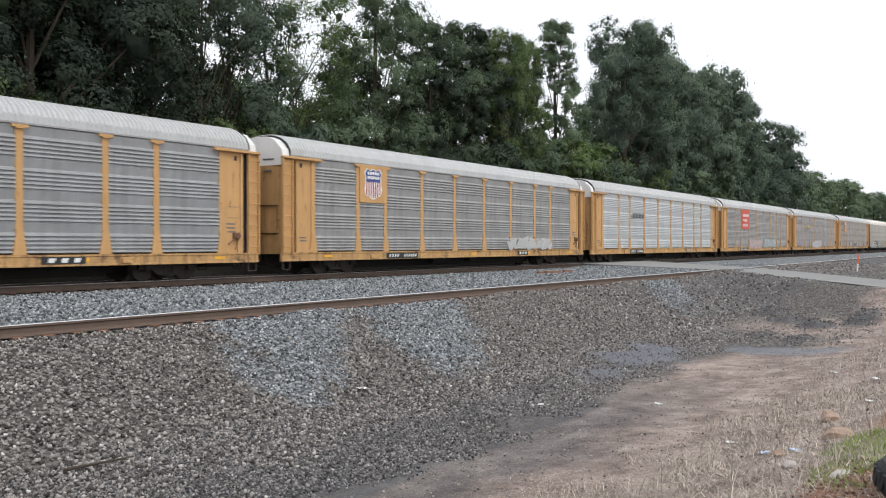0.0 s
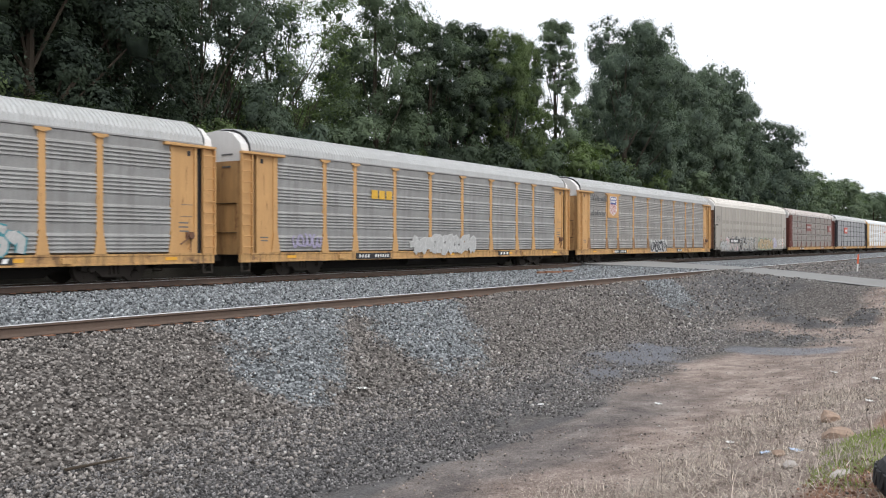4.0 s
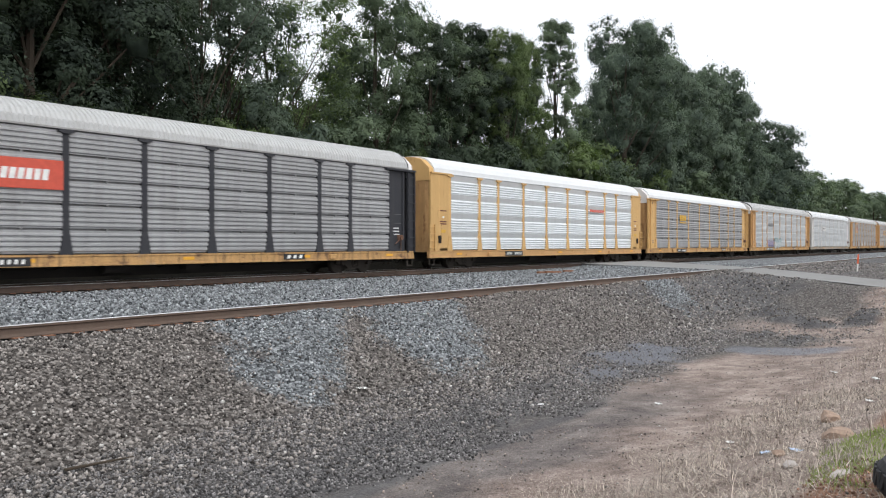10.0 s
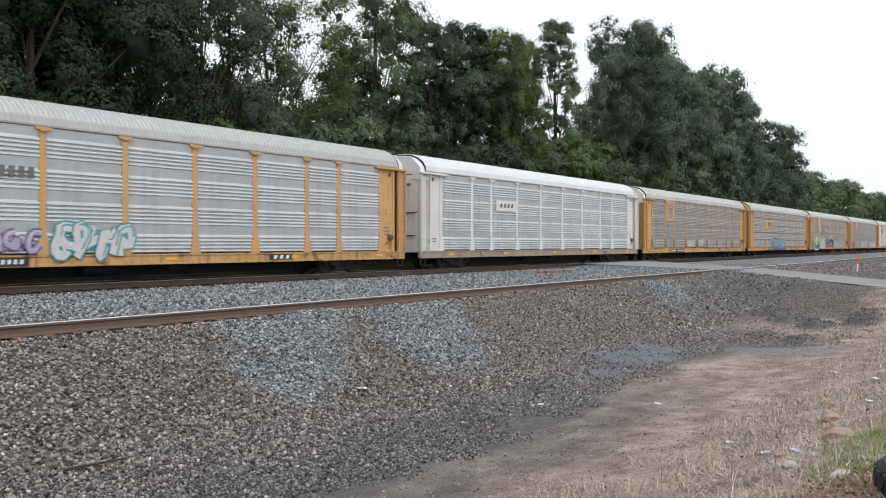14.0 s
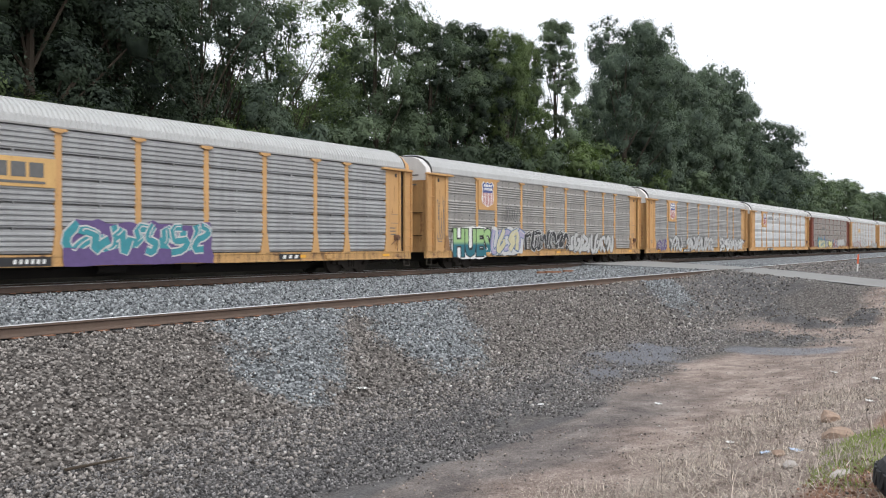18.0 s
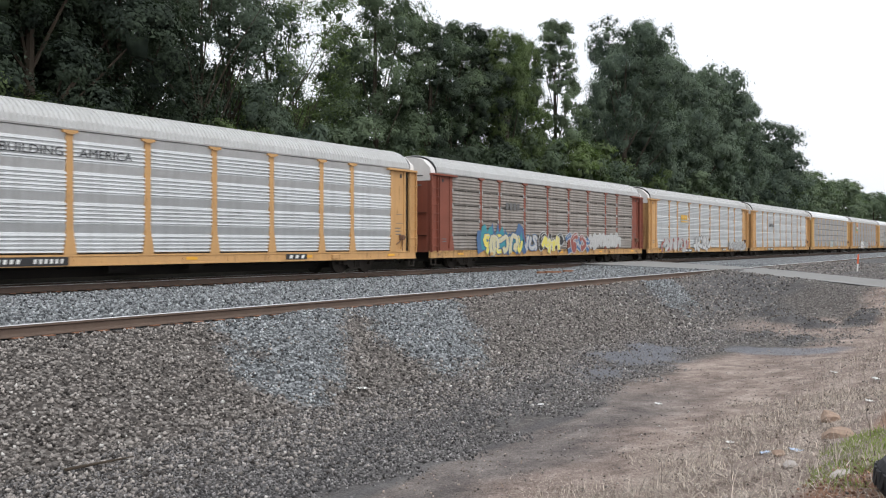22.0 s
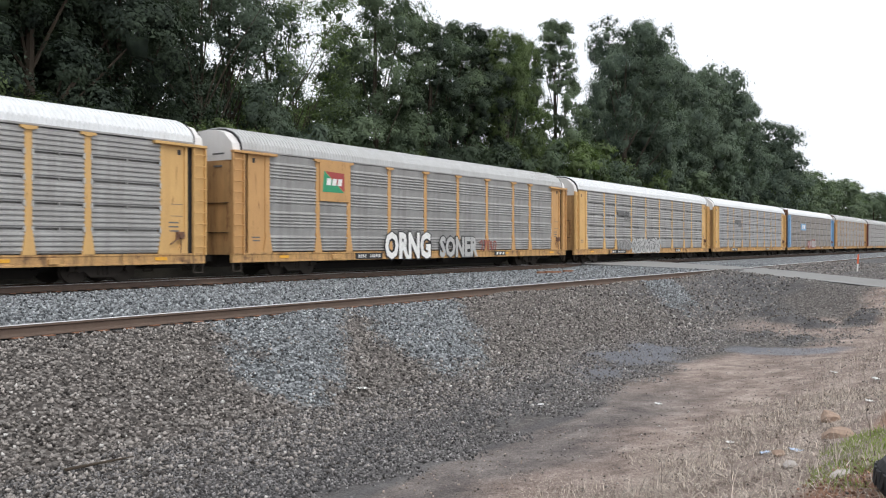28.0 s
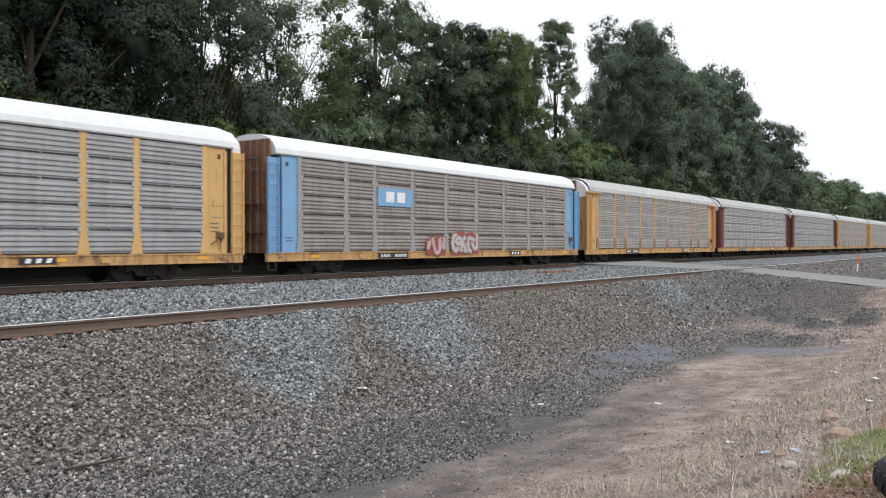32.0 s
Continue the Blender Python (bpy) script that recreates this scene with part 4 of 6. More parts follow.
def sheet(bm, pts, y):
    bm.faces.new([bm.verts.new((x, y, z)) for x, z in pts])
    return bm


def blob(r, cx, cz, rx, rz, n=14, jag=0.16, square=0.6):
    out = []
    for i in range(n):
        a = 2 * math.pi * i / n
        c, s = math.cos(a), math.sin(a)
        k = (abs(c) ** 3 + abs(s) ** 3) ** (-1 / 3) * square + (1 - square)
        k *= 1 + r.uniform(-jag, jag)
        out.append((cx + rx * c * k, cz + rz * s * k))
    return out


def lettering(text, x0, x1, z0, z1, y, bold=0.0):
    """Letters of the built-in font, fitted to a box on the car's side."""
    cu = bpy.data.curves.new("text", "FONT")
    cu.body, cu.size, cu.resolution_u, cu.offset = text, 1.0, 2, bold
    tmp = bpy.data.objects.new("text", cu)
    scene.collection.objects.link(tmp)
    bpy.context.view_layer.update()
    me = bpy.data.meshes.new_from_object(tmp.evaluated_get(bpy.context.evaluated_depsgraph_get()))
    bpy.data.objects.remove(tmp)
    co = np.zeros(len(me.vertices) * 3)
    me.vertices.foreach_get("co", co)
    co = co.reshape(-1, 3)
    lo, hi = co.min(0), co.max(0)
    x = x0 + (co[:, 0] - lo[0]) / (hi[0] - lo[0]) * (x1 - x0)
    z = z0 + (co[:, 1] - lo[1]) / (hi[1] - lo[1]) * (z1 - z0)
    me.vertices.foreach_set("co", np.stack([x, np.full(len(x), y), z], -1).ravel())
    me.update()
    me.materials.clear()
    return me


def add_lettering(name, car, mat, label, *a, **k):
    me = lettering(*a, **k)
    me.materials.append(M[mat])
    return part(name, me, M[mat], car, label)


SHIELD = [(-0.5, 0.86), (-0.36, 1.0), (-0.18, 0.93), (0, 1.0), (0.18, 0.93), (0.36, 1.0), (0.5, 0.86), (0.44, 0.72), (0.46, 0.5), (0.5, 0.3),
          (0.42, 0.12), (0.2, 0.05), (0, -0.02), (-0.2, 0.05), (-0.42, 0.12), (-0.5, 0.3), (-0.46, 0.5), (-0.44, 0.72)]


def bars(car, name, mat, label, x0, x1, z0, z1, y, count, gap=0.3, slant=0.0):
    """Plain bars in place of letters, each a part."""
    w = (x1 - x0) / count
    for i in range(count):
        a, b = x0 + w * (i + gap / 2), x0 + w * (i + 1 - gap / 2)
        part(name, prism([(a, z0), (b, z0), (b + slant, z1), (a + slant, z1)], "y", y - 0.004, y), M[mat], car, label)


def crest(car, b, worn=False):
    """A yellow plate between two posts with a striped crest."""
    x0, x1 = POSTS[b] + 0.06, POSTS[b + 1] - 0.06
    part("crest_plate", box(x0, x1, SIDE - 0.045, SIDE + 0.02, 3.2, 4.93, bevel=0.01), M["yellow"], car, "yellow plate behind the crest")
    cx, w, h, z0, y = (x0 + x1) / 2, 1.2, 1.36, 3.4, SIDE - 0.05
    part("crest_ground", sheet(bmesh.new(), [(cx + u * w * 1.06, z0 - 0.02 + v * h * 1.03) for u, v in SHIELD], y), M["inkwhite" if not worn else "silverspray"], car, "white crest edge")
    field = SHIELD[:8] + [(0.455, 0.57), (-0.455, 0.57), SHIELD[-1]]
    part("crest_band", sheet(bmesh.new(), [(cx + u * w * 0.95, z0 + (v - 0.012) * h) for u, v in field], y - 0.004), M["shieldblue" if not worn else "inkgrey"], car, "blue upper field of the crest")
    for i in range(7):
        u = -0.39 + 0.13 * i
        low = 0.02 + 0.1 * (abs(u) / 0.4) ** 2
        part("crest_stripe", prism([(cx + (u - 0.033) * w, z0 + low * h), (cx + (u + 0.033) * w, z0 + low * h), (cx + (u + 0.033) * w, z0 + 0.56 * h), (cx + (u - 0.033) * w, z0 + 0.56 * h)], "y", y - 0.007, y - 0.003),
             M["shieldred"], car, "red stripe of the crest")
    for k, (z, n) in enumerate(((0.80, 5), (0.655, 7))):
        bars(car, "crest_letter_bar", "inkwhite" if not worn else "pink", "white lettering bars", cx - 0.36 * w, cx + 0.36 * w, z0 + z * h, z0 + (z + 0.1) * h, y - 0.005, n)


def number_patch(car, x0, x1, white_bars=9):
    part("number_patch", box(x0, x1, -1.568, -1.552, 0.63, 0.90), M["inkblack"], car, "black stencil patch on the sill")
    bars(car, "number_bar", "inkwhite", "white stencil bars", x0 + 0.15, x0 + (x1 - x0) * 0.38, 0.70, 0.84, -1.570, 4, 0.5, slant=0.03)
    bars(car, "number_bar", "inkwhite", "white stencil bars", x0 + (x1 - x0) * 0.52, x1 - 0.15, 0.70, 0.84, -1.570, 6, 0.5, slant=0.02)


def smooth_line(pts):
    out = [pts[0]]
    for (a, b), (c, d) in zip(pts, pts[1:]):
        out += [(0.75 * a + 0.25 * c, 0.75 * b + 0.25 * d), (0.25 * a + 0.75 * c, 0.25 * b + 0.75 * d)]
    return out + [pts[-1]]


HOOKS = (
    [(0.75, 0.8), (-0.1, 0.98), (-0.8, 0.5), (0.1, 0.02), (0.8, -0.45), (0.1, -0.98), (-0.8, -0.75)],
    [(-0.8, -1.0), (-0.78, 0.3), (-0.1, 1.0), (0.7, 0.45), (0.72, -1.0)],
    [(-0.8, 1.0), (-0.75, -0.4), (0.0, -1.0), (0.72, -0.35), (0.8, 1.0)],
    [(0.6, 0.85), (-0.3, 0.95), (-0.85, 0.1), (-0.35, -0.9), (0.65, -0.8), (0.8, -0.05), (0.0, 0.08)],
    [(-0.85, -1.0), (-0.5, 1.0), (0.15, -0.65), (0.55, 1.0), (0.85, -1.0)],
    [(-0.75, -1.0), (-0.7, 0.95), (0.55, 0.85), (0.6, 0.1), (-0.35, 0.0), (0.75, -1.0)],
)


def ragged(r, x0, x1, z0, z1, teeth, depth=0.3):
    """A sprayed background with spiky upper and drippy lower edges."""
    h = z1 - z0
    xs = [x0 + (x1 - x0) * i / teeth for i in range(teeth + 1)]
    low = [(x, z0 + h * depth * 0.35 * r.random()) for x in xs]
    top = [(x + r.uniform(-0.3, 0.3) * (x1 - x0) / teeth, z1 - h * depth * r.random()) for x in reversed(xs)]
    return low + [(x1 + 0.06 * h, z0 + 0.5 * h)] + top + [(x0 - 0.06 * h, z0 + 0.5 * h)]


def throw_up(car, x0, x1, z0, z1, fill, line, count, seed, second=None, halo=None, thick=0.5):
    """A sprayed piece of swollen, overlapping, outlined bars; nothing to read."""
    r = random.Random(seed)
    fill, line, second, halo = ("spraywhite" if m == "inkwhite" else m for m in (fill, line, second, halo))
    y = SIDE - 0.045
    h = z1 - z0
    count = max(2, round((x1 - x0) / (0.42 * h)))
    w = (x1 - x0) / count
    if halo:
        part("spray_halo", sheet(bmesh.new(), ragged(r, x0 - 0.08, x1 + 0.08, z0 - 0.03, z1 + 0.06, count * 2, 0.25), y), M[halo], car, "ragged sprayed background")
    slant = r.uniform(-0.05, 0.22)
    kind = r.randrange(6)
    for i in range(count):
        kind = (kind + r.choice((1, 2, 4))) % 6
        cx, cz = x0 + w * (i + 0.5), z0 + h * r.uniform(0.47, 0.53)
        rx, rz = w * thick * r.uniform(1.15, 1.6), h * r.uniform(0.34, 0.40)
        turn, flip = r.uniform(-1.3, 1.3), r.choice((-1, 1))
        pts = [(flip * u + r.uniform(-0.45, 0.45), v + r.uniform(-0.4, 0.4)) for u, v in HOOKS[kind]]
        pts = [(u * math.cos(turn) - v * math.sin(turn), max(-1.05, min(1.05, u * math.sin(turn) + v * math.cos(turn)))) for u, v in pts]
        pts = smooth_line([(cx + rx * u + slant * rz * v, cz + rz * v) for u, v in pts])
        d, wide = 0.012 * (i % 2), h * r.uniform(0.17, 0.23)
        out = part("spray_outline", ribbon(bmesh.new(), pts, wide + 0.07 + 0.03 * h, y - 0.004 - d, 0.0003), M[line], car, "sprayed outline")
        part("spray_fill", ribbon(bmesh.new(), pts, wide, y - 0.0095 - d, 0.0003), M[second if second and i % 2 else fill], out, "sprayed swollen stroke")
        flick = [(x + wide * 0.22, z + wide * 0.2) for x, z in pts[1:6]]
        part("spray_stroke", ribbon(bmesh.new(), flick, 0.03 + 0.012 * h, y - 0.0145 - d, 0.0002), M["spraywhite" if fill != "spraywhite" else line], out, "pale sprayed flick")


def scrawl(car, x0, x1, z0, z1, mat, seed, width=0.05, strokes=7, y=SIDE - 0.05):
    """A quick unreadable tag in thin strokes."""
    r = random.Random(seed)
    w = (x1 - x0) / strokes
    for i in range(strokes):
        cx = x0 + w * (i + 0.5)
        pts, a, dirn = [], r.uniform(0, 6.28), r.choice((-1, 1))
        for s in range(7):
            a += dirn * r.uniform(0.5, 1.2)
            pts.append((cx + 0.6 * w * math.cos(a) * r.uniform(0.5, 1), (z0 + z1) / 2 + (z1 - z0) / 2 * math.sin(a) * r.uniform(0.6, 1)))
        part("scrawl_stroke", ribbon(bmesh.new(), smooth_line(pts), width, y - 0.0008 * (i % 3), 0.0003), M[mat], car, "thin sprayed stroke")


def word_spray(car, text, x0, x1, z0, z1, fill, line, halo=None):
    y = SIDE - 0.045
    if halo:
        part("spray_halo", sheet(bmesh.new(), blob(random.Random(4), (x0 + x1) / 2, (z0 + z1) / 2, (x1 - x0) * 0.54, (z1 - z0) * 0.58, 40, 0.05, 0.97), y), M[halo], car, "sprayed edge round the letters")
    add_lettering("spray_outline", car, line, "sprayed letter outline", text, x0 - 0.08, x1 + 0.08, z0 - 0.06, z1 + 0.06, y - 0.004, bold=0.10)
    add_lettering("spray_fill", car, fill, "sprayed letters", text, x0, x1, z0, z1, y - 0.008, bold=0.045)


def build_truck(car, x):
    t = part("truck", shared("truck", lambda: prism([(-1.0, 0.38), (1.0, 0.38), (1.0, 0.6), (0.3, 0.72), (-0.3, 0.72), (-1.0, 0.6)], "x", -0.22, 0.22), M["truck"]), M["truck"], car,
             "dusty cast steel truck", (x, 0, 0))
    for s in (-1, 1):
        part("sideframe", shared("sideframe", sideframe_mesh, M["truck"]), M["truck"], t, at=pose(0, s * 1.0, 0, 0, 0, 0 if s < 0 else 180))
    for x_axle in (-0.9, 0.9):
        w = part("wheelset", shared("wheelset", wheelset_mesh, M["truck"]), M["truck"], t, "steel wheels on their axle", (x_axle, 0, 0.483))
        WHEELS.setdefault(x_axle, []).append(w)
    return t


WHEELS, TRAIN = {}, []


def build_car(label, paint="yellow", screen="screen", roof="roof", tiers=False, ribs=True, sill="sill", end="panel", hood="hood", ladders=True, flare=True, patch=(-7.2, -4.7), small=(5.1, 6.3), posts=None, hinges=None):
    """A closed car carrier: sill, corrugated sides between posts, arched roof, end doors, ladders, trucks."""
    car = new("autorack_car", None)
    P, SC = M[paint], M[screen]
    PO = M[posts] if posts else P
    half_turn = pose(0, 0, 0, 0, 0, 180)
    part("underframe", shared("underframe", underframe_mesh, M["under"]), M["under"], car, "grimy black underframe")
    part("roof", shared_roof(ribs), M[roof], car, "arched metal roof")
    for flip in (Matrix(), half_turn):
        part("side_sill", shared("side_sill", sill_mesh, M["sill"]), M[sill], car, "dirty painted side sill", flip)
        for a, b in zip(POSTS, POSTS[1:]):
            w = round(b - a - 0.24, 2)
            part("side_panel", shared("side_panel|%s|%s" % (w, tiers), lambda: panel_mesh(w, tiers), M["screen"]), SC, car, at=flip @ pose((a + b) / 2, 0, 0))
        for x in POSTS:
            post = part("post", shared("post|%s" % flare, lambda: post_mesh(flare), M["yellow"]), PO, car, at=flip @ pose(x, 0, 0))
            if flip is not half_turn:
                grimy = paint == "yellow" and screen == "screen_tan"
                part("post_foot", shared("post_foot", foot_mesh, M["yellow"]), M["foot_grime"] if grimy else PO, post, "flared rusty foot of the post" if grimy else "flared foot of the post")
            if hinges or (hinges is None and tiers and not flare):
                sides = (-1, 1) if abs(x) < 12 else (1,) if x < 0 else (-1,)
                part("hinge_row", shared("hinge_row|%s" % str(sides), lambda: hinge_row(sides), M["inkwhite"]), M["silverspray"], car, "pale worn hinge plates", flip @ pose(x, 0, 0))
        part("eave_rail", shared("eave_rail", lambda: box(-13.45, 13.45, -1.565, -1.42, 4.928, 5.0, bevel=0.012), M["roof"]), M["screen_dark" if ladders else roof], car, "grey eave rail", flip)
        for s in (-1, 1):
            if not ladders:
                part("corner_block", shared("corner_block", corner_block_mesh, M["yellow"]), P, car, at=flip @ pose(s * 12.53, 0, 0) @ Matrix.Diagonal((s, 1, 1, 1)))
                grab = part("short_ladder", shared("short_ladder", lambda: add_box(box(-0.24, -0.19, -1.62, -1.55, 0.98, 2.3), 0.19, 0.24, -1.62, -1.55, 0.98, 2.3), M["yellow"]), P, car, at=flip @ pose(s * 13.72, 0, 0))
                for i in range(4):
                    part("rung", shared("short_rung", lambda: add_rod(bmesh.new(), (-0.22, -1.61, 0), (0.22, -1.61, 0), 0.02, 6), M["yellow"]), P, grab, at=(0, 0, 1.1 + 0.36 * i))
            part("corner_panel", shared("corner_panel", corner_mesh, M["yellow"]), P, car, at=flip @ pose(s * 12.53, 0, 0, 0, 0, 0) @ Matrix.Diagonal((s, 1, 1, 1)))
            if ladders:
                if flare:
                    part("header_bar", shared("header_bar", lambda: box(-1.13, 1.13, -1.68, -1.45, 4.81, 4.91, bevel=0.015), M["yellow2"]), P, car, at=flip @ pose(s * 12.8, 0, 0))
                # black boxes stand for the shade in the ladder gap and corner slot
                part("end_gap", shared("end_gap", lambda: box(-0.16, 0.16, -1.42, -1.36, 0.97, 4.9), M["inkblack"]), M["inkblack"], car, "black sheet standing for shade beside the ladder", flip @ pose(s * 13.27, 0, 0))
                part("end_slot", shared("end_slot", lambda: box(-0.07, 0.07, -1.498, -1.45, 4.5, 4.68), M["inkblack"]), M["inkblack"], car, "black block standing for the shaded slot in the corner", flip @ pose(s * 12.8, 0, 0))
                lad = part("ladder", shared("ladder", ladder_mesh, M["yellow"]), P, car, at=flip @ pose(s * 13.64, -1.56, 0))
                for x in (-0.26, 0.26):
                    part("side_rail", shared("side_rail", lambda: box(-0.03, 0.03, -0.07, 0.06, 0.9, 4.8, bevel=0.006), M["yellow"]), P, lad, at=(x, 0, 0))
                for i in range(9):
                    part("rung", shared("rung", rung_mesh, M["yellow"]), P, lad, at=(0, 0, 1.2 + 0.42 * i))
            part("stirrup", shared("stirrup", stirrup_mesh, M["under"]), M["truck"], car, at=flip @ pose(s * 13.64, -1.48, 0))
        for x in (-11.6, -6.0, 0.0, 6.0, 11.6):
            part("reflector", shared("reflector", lambda: box(-0.25, 0.25, -1.549, -1.538, 0.74, 0.85), M["orange"]), M["orange"], car, "orange reflective strip", flip @ pose(x + 0.4, 0, 0))
        for x in (-8.2, 8.0):
            part("jacking_pad", shared("jacking_pad", lambda: box(-0.17, 0.17, -1.63, -1.5, 0.66, 0.86, bevel=0.02), M["sill"]), M[sill], car, at=flip @ pose(x, 0, 0))
    if not tiers and screen in ("screen_tan", "screen_brown"):
        part("bolt_rows", shared("bolt_rows", bolt_rows_mesh, M["inkgrey"]), M["inkgrey"], car, "rows of dark bolt heads")["kind"] = "stuff"
    for s, flip in ((1, Matrix()), (-1, half_turn)):
        if end == "pleated":
            part("end_door", shared("end_door|pleated", pleated_end, M["rustend"]), M["rustend"], car, "pleated rusty end doors", flip @ pose(13.75, 0, 0))
        else:
            for leaf in (-1, 1):
                part("end_door", shared("end_door|%s" % leaf, lambda: end_mesh(0.9, 4.55, 0.1, leaf), M["yellow"]), M["yellow_end"] if paint in ("yellow", "yellow2") else P, car, "tall grimy end door leaf", flip @ pose(13.72, 0, 0))
            if ribs:
                part("roof_seal", shared("roof_seal", seal_mesh, M["inkblack"]), M["inkblack"], car, "black seal at the roof's end", flip @ pose(13.42, 0, 0))
            part("end_hood", shared("end_hood", hood_mesh, M["hood"]), M[hood], car, "pale upper end hood", flip @ pose(13.43, 0, 0))
            part("lock_rod", shared("lock_rod", lambda: add_rod(bmesh.new(), (0.17, -0.45, 1.1), (0.17, -0.45, 5.66), 0.035, 6), M["under"]), M["under"], car, "dark locking rod", flip @ pose(13.72, 0, 0))
        part("coupler", shared("coupler", coupler_mesh, M["under"]), M["under"], car, "rusty knuckle coupler", flip @ pose(13.75, 0, 0))
        if ladders:
            part("brake_rigging", shared("brake_rigging", rigging_mesh, M["under"]), M["rustend"], car, "lever and hand brake fitting", flip @ pose(12.55, 0, 0))
    if not ladders:
        for s in (-1, 1):
            part("brake_lever", box(s * 13.05 - 0.12, s * 13.05 + 0.12, -1.62, -1.53, 1.35, 1.75, bevel=0.03), M["under"], car, "dark brake lever")
            part("notice_plate", box(s * 12.7 - 0.2, s * 12.7 + 0.2, -1.562, -1.55, 1.9, 2.06), M["gold"], car, "yellow notice plate")
            part("notice_dot", prism(blob(random.Random(1), s * 12.7, 2.7, 0.07, 0.07, 12, 0, 0), "y", -1.556, -1.549), M["inkwhite"], car, "small white dot")
            for z in (2.32, 2.44, 3.0):
                part("stencil_bar", box(s * 12.7 - 0.28, s * 12.7 + 0.28, -1.556, -1.549, z, z + 0.06), M["maroon"], car, "small dark stencil line")
    if ladders:
        for x0, z in ((12.35, 2.05), (12.35, 1.9), (12.4, 1.75), (-12.9, 1.55), (-12.9, 1.42)):
            bars(car, "stencil_bar", "inkgrey" if paint != "black" else "inkwhite", "small dark stencil line", x0, x0 + 0.42, z, z + 0.05, -1.493, 1, 0)
        for z in (2.3, 2.72):
            part("notice_edge", box(12.45, 12.95, -1.499, -1.49, z, z + 0.02), M["inkgrey"], car, "thin border of a notice box")
        part("end_number", box(-13.905, -13.86, -0.9, -0.45, 4.3, 4.36), M["inkgrey"], car, "dark stencil bar on the end door")
        part("end_number", box(-13.862, -13.84, -1.0, -0.35, 4.78, 4.84), M["inkgrey"], car, "dark stencil bar on the pale hood")
        for z, d in ((2.9, 0.012), (1.75, 0.012)):
            part("door_seam", box(-13.91, -13.82, -1.2, 1.2, z - d, z + d), M["under"], car, "dark seam across the end doors")
    build_truck(car, -10.06)
    build_truck(car, 10.06)
    if patch:
        number_patch(car, *patch)
    if small:
        part("maker_patch", box(small[0], small[1], -1.568, -1.552, 0.68, 0.9), M["inkblack"], car, "small black stencil patch")
        bars(car, "maker_bar", "inkwhite", "white stencil bars", small[0] + 0.1, small[1] - 0.1, 0.72, 0.86, -1.570, 3, 0.5, slant=0.05)
    TRAIN.append(car)
    return tagged(car, label, "freight car", "cars of the passing train")


def shared_roof(ribs):
    key = "roof|%s" % int(ribs)
    if key not in STORE:
        STORE[key] = roof_mesh(ribs > 0, 13.45 if ribs < 2 else 13.6, 0.18)
    return STORE[key]


def corner_mesh():
    """The set-back sheet between the last post and the ladder, with a stiffener and a ledge at its foot."""
    bm = box(-0.31, 0.60, -1.492, -1.42, 0.97, 4.93)
    add_box(bm, 0.48, 0.60, -1.548, -1.47, 0.97, 4.80)
    add_box(bm, -0.31, 0.48, -1.545, -1.47, 0.97, 1.09)
    add_prism(bm, [(0.48, 1.09), (0.48, 1.7), (0.22, 1.09)], "y", -1.54, -1.48)
    return bm


def corner_block_mesh():
    """A broad closed corner without a ladder, its upper edge carried out to the roof's end."""
    bm = box(-0.31, 1.27, -1.545, -1.40, 0.80, 4.97, bevel=0.02)
    add_prism(bm, [(-0.5, 4.90), (1.27, 4.90), (1.27, 4.98), (-0.62, 4.98)], "y", -1.6, -1.5)
    return bm


def rigging_mesh():
    bm = box(0.1, 0.4, -1.62, -1.47, 1.5, 1.75, bevel=0.02)
    add_rod(bm, (-0.2, -1.6, 1.3), (0.2, -1.6, 1.55), 0.025, 6)
    add_rod(bm, (0.25, -1.62, 1.62), (0.25, -1.68, 1.62), 0.12, 10)
    add_rod(bm, (0.25, -1.6, 1.0), (0.25, -1.6, 1.5), 0.015, 5)
    return bm


def smooth_car_mesh():
    return prism([(-1.5, 0.85), (-1.535, 0.85), (-1.535, 4.98), (-1.5, 5.0), (-1.44, 5.0), (-1.44, 0.85)], "x", -0.575, 0.575)


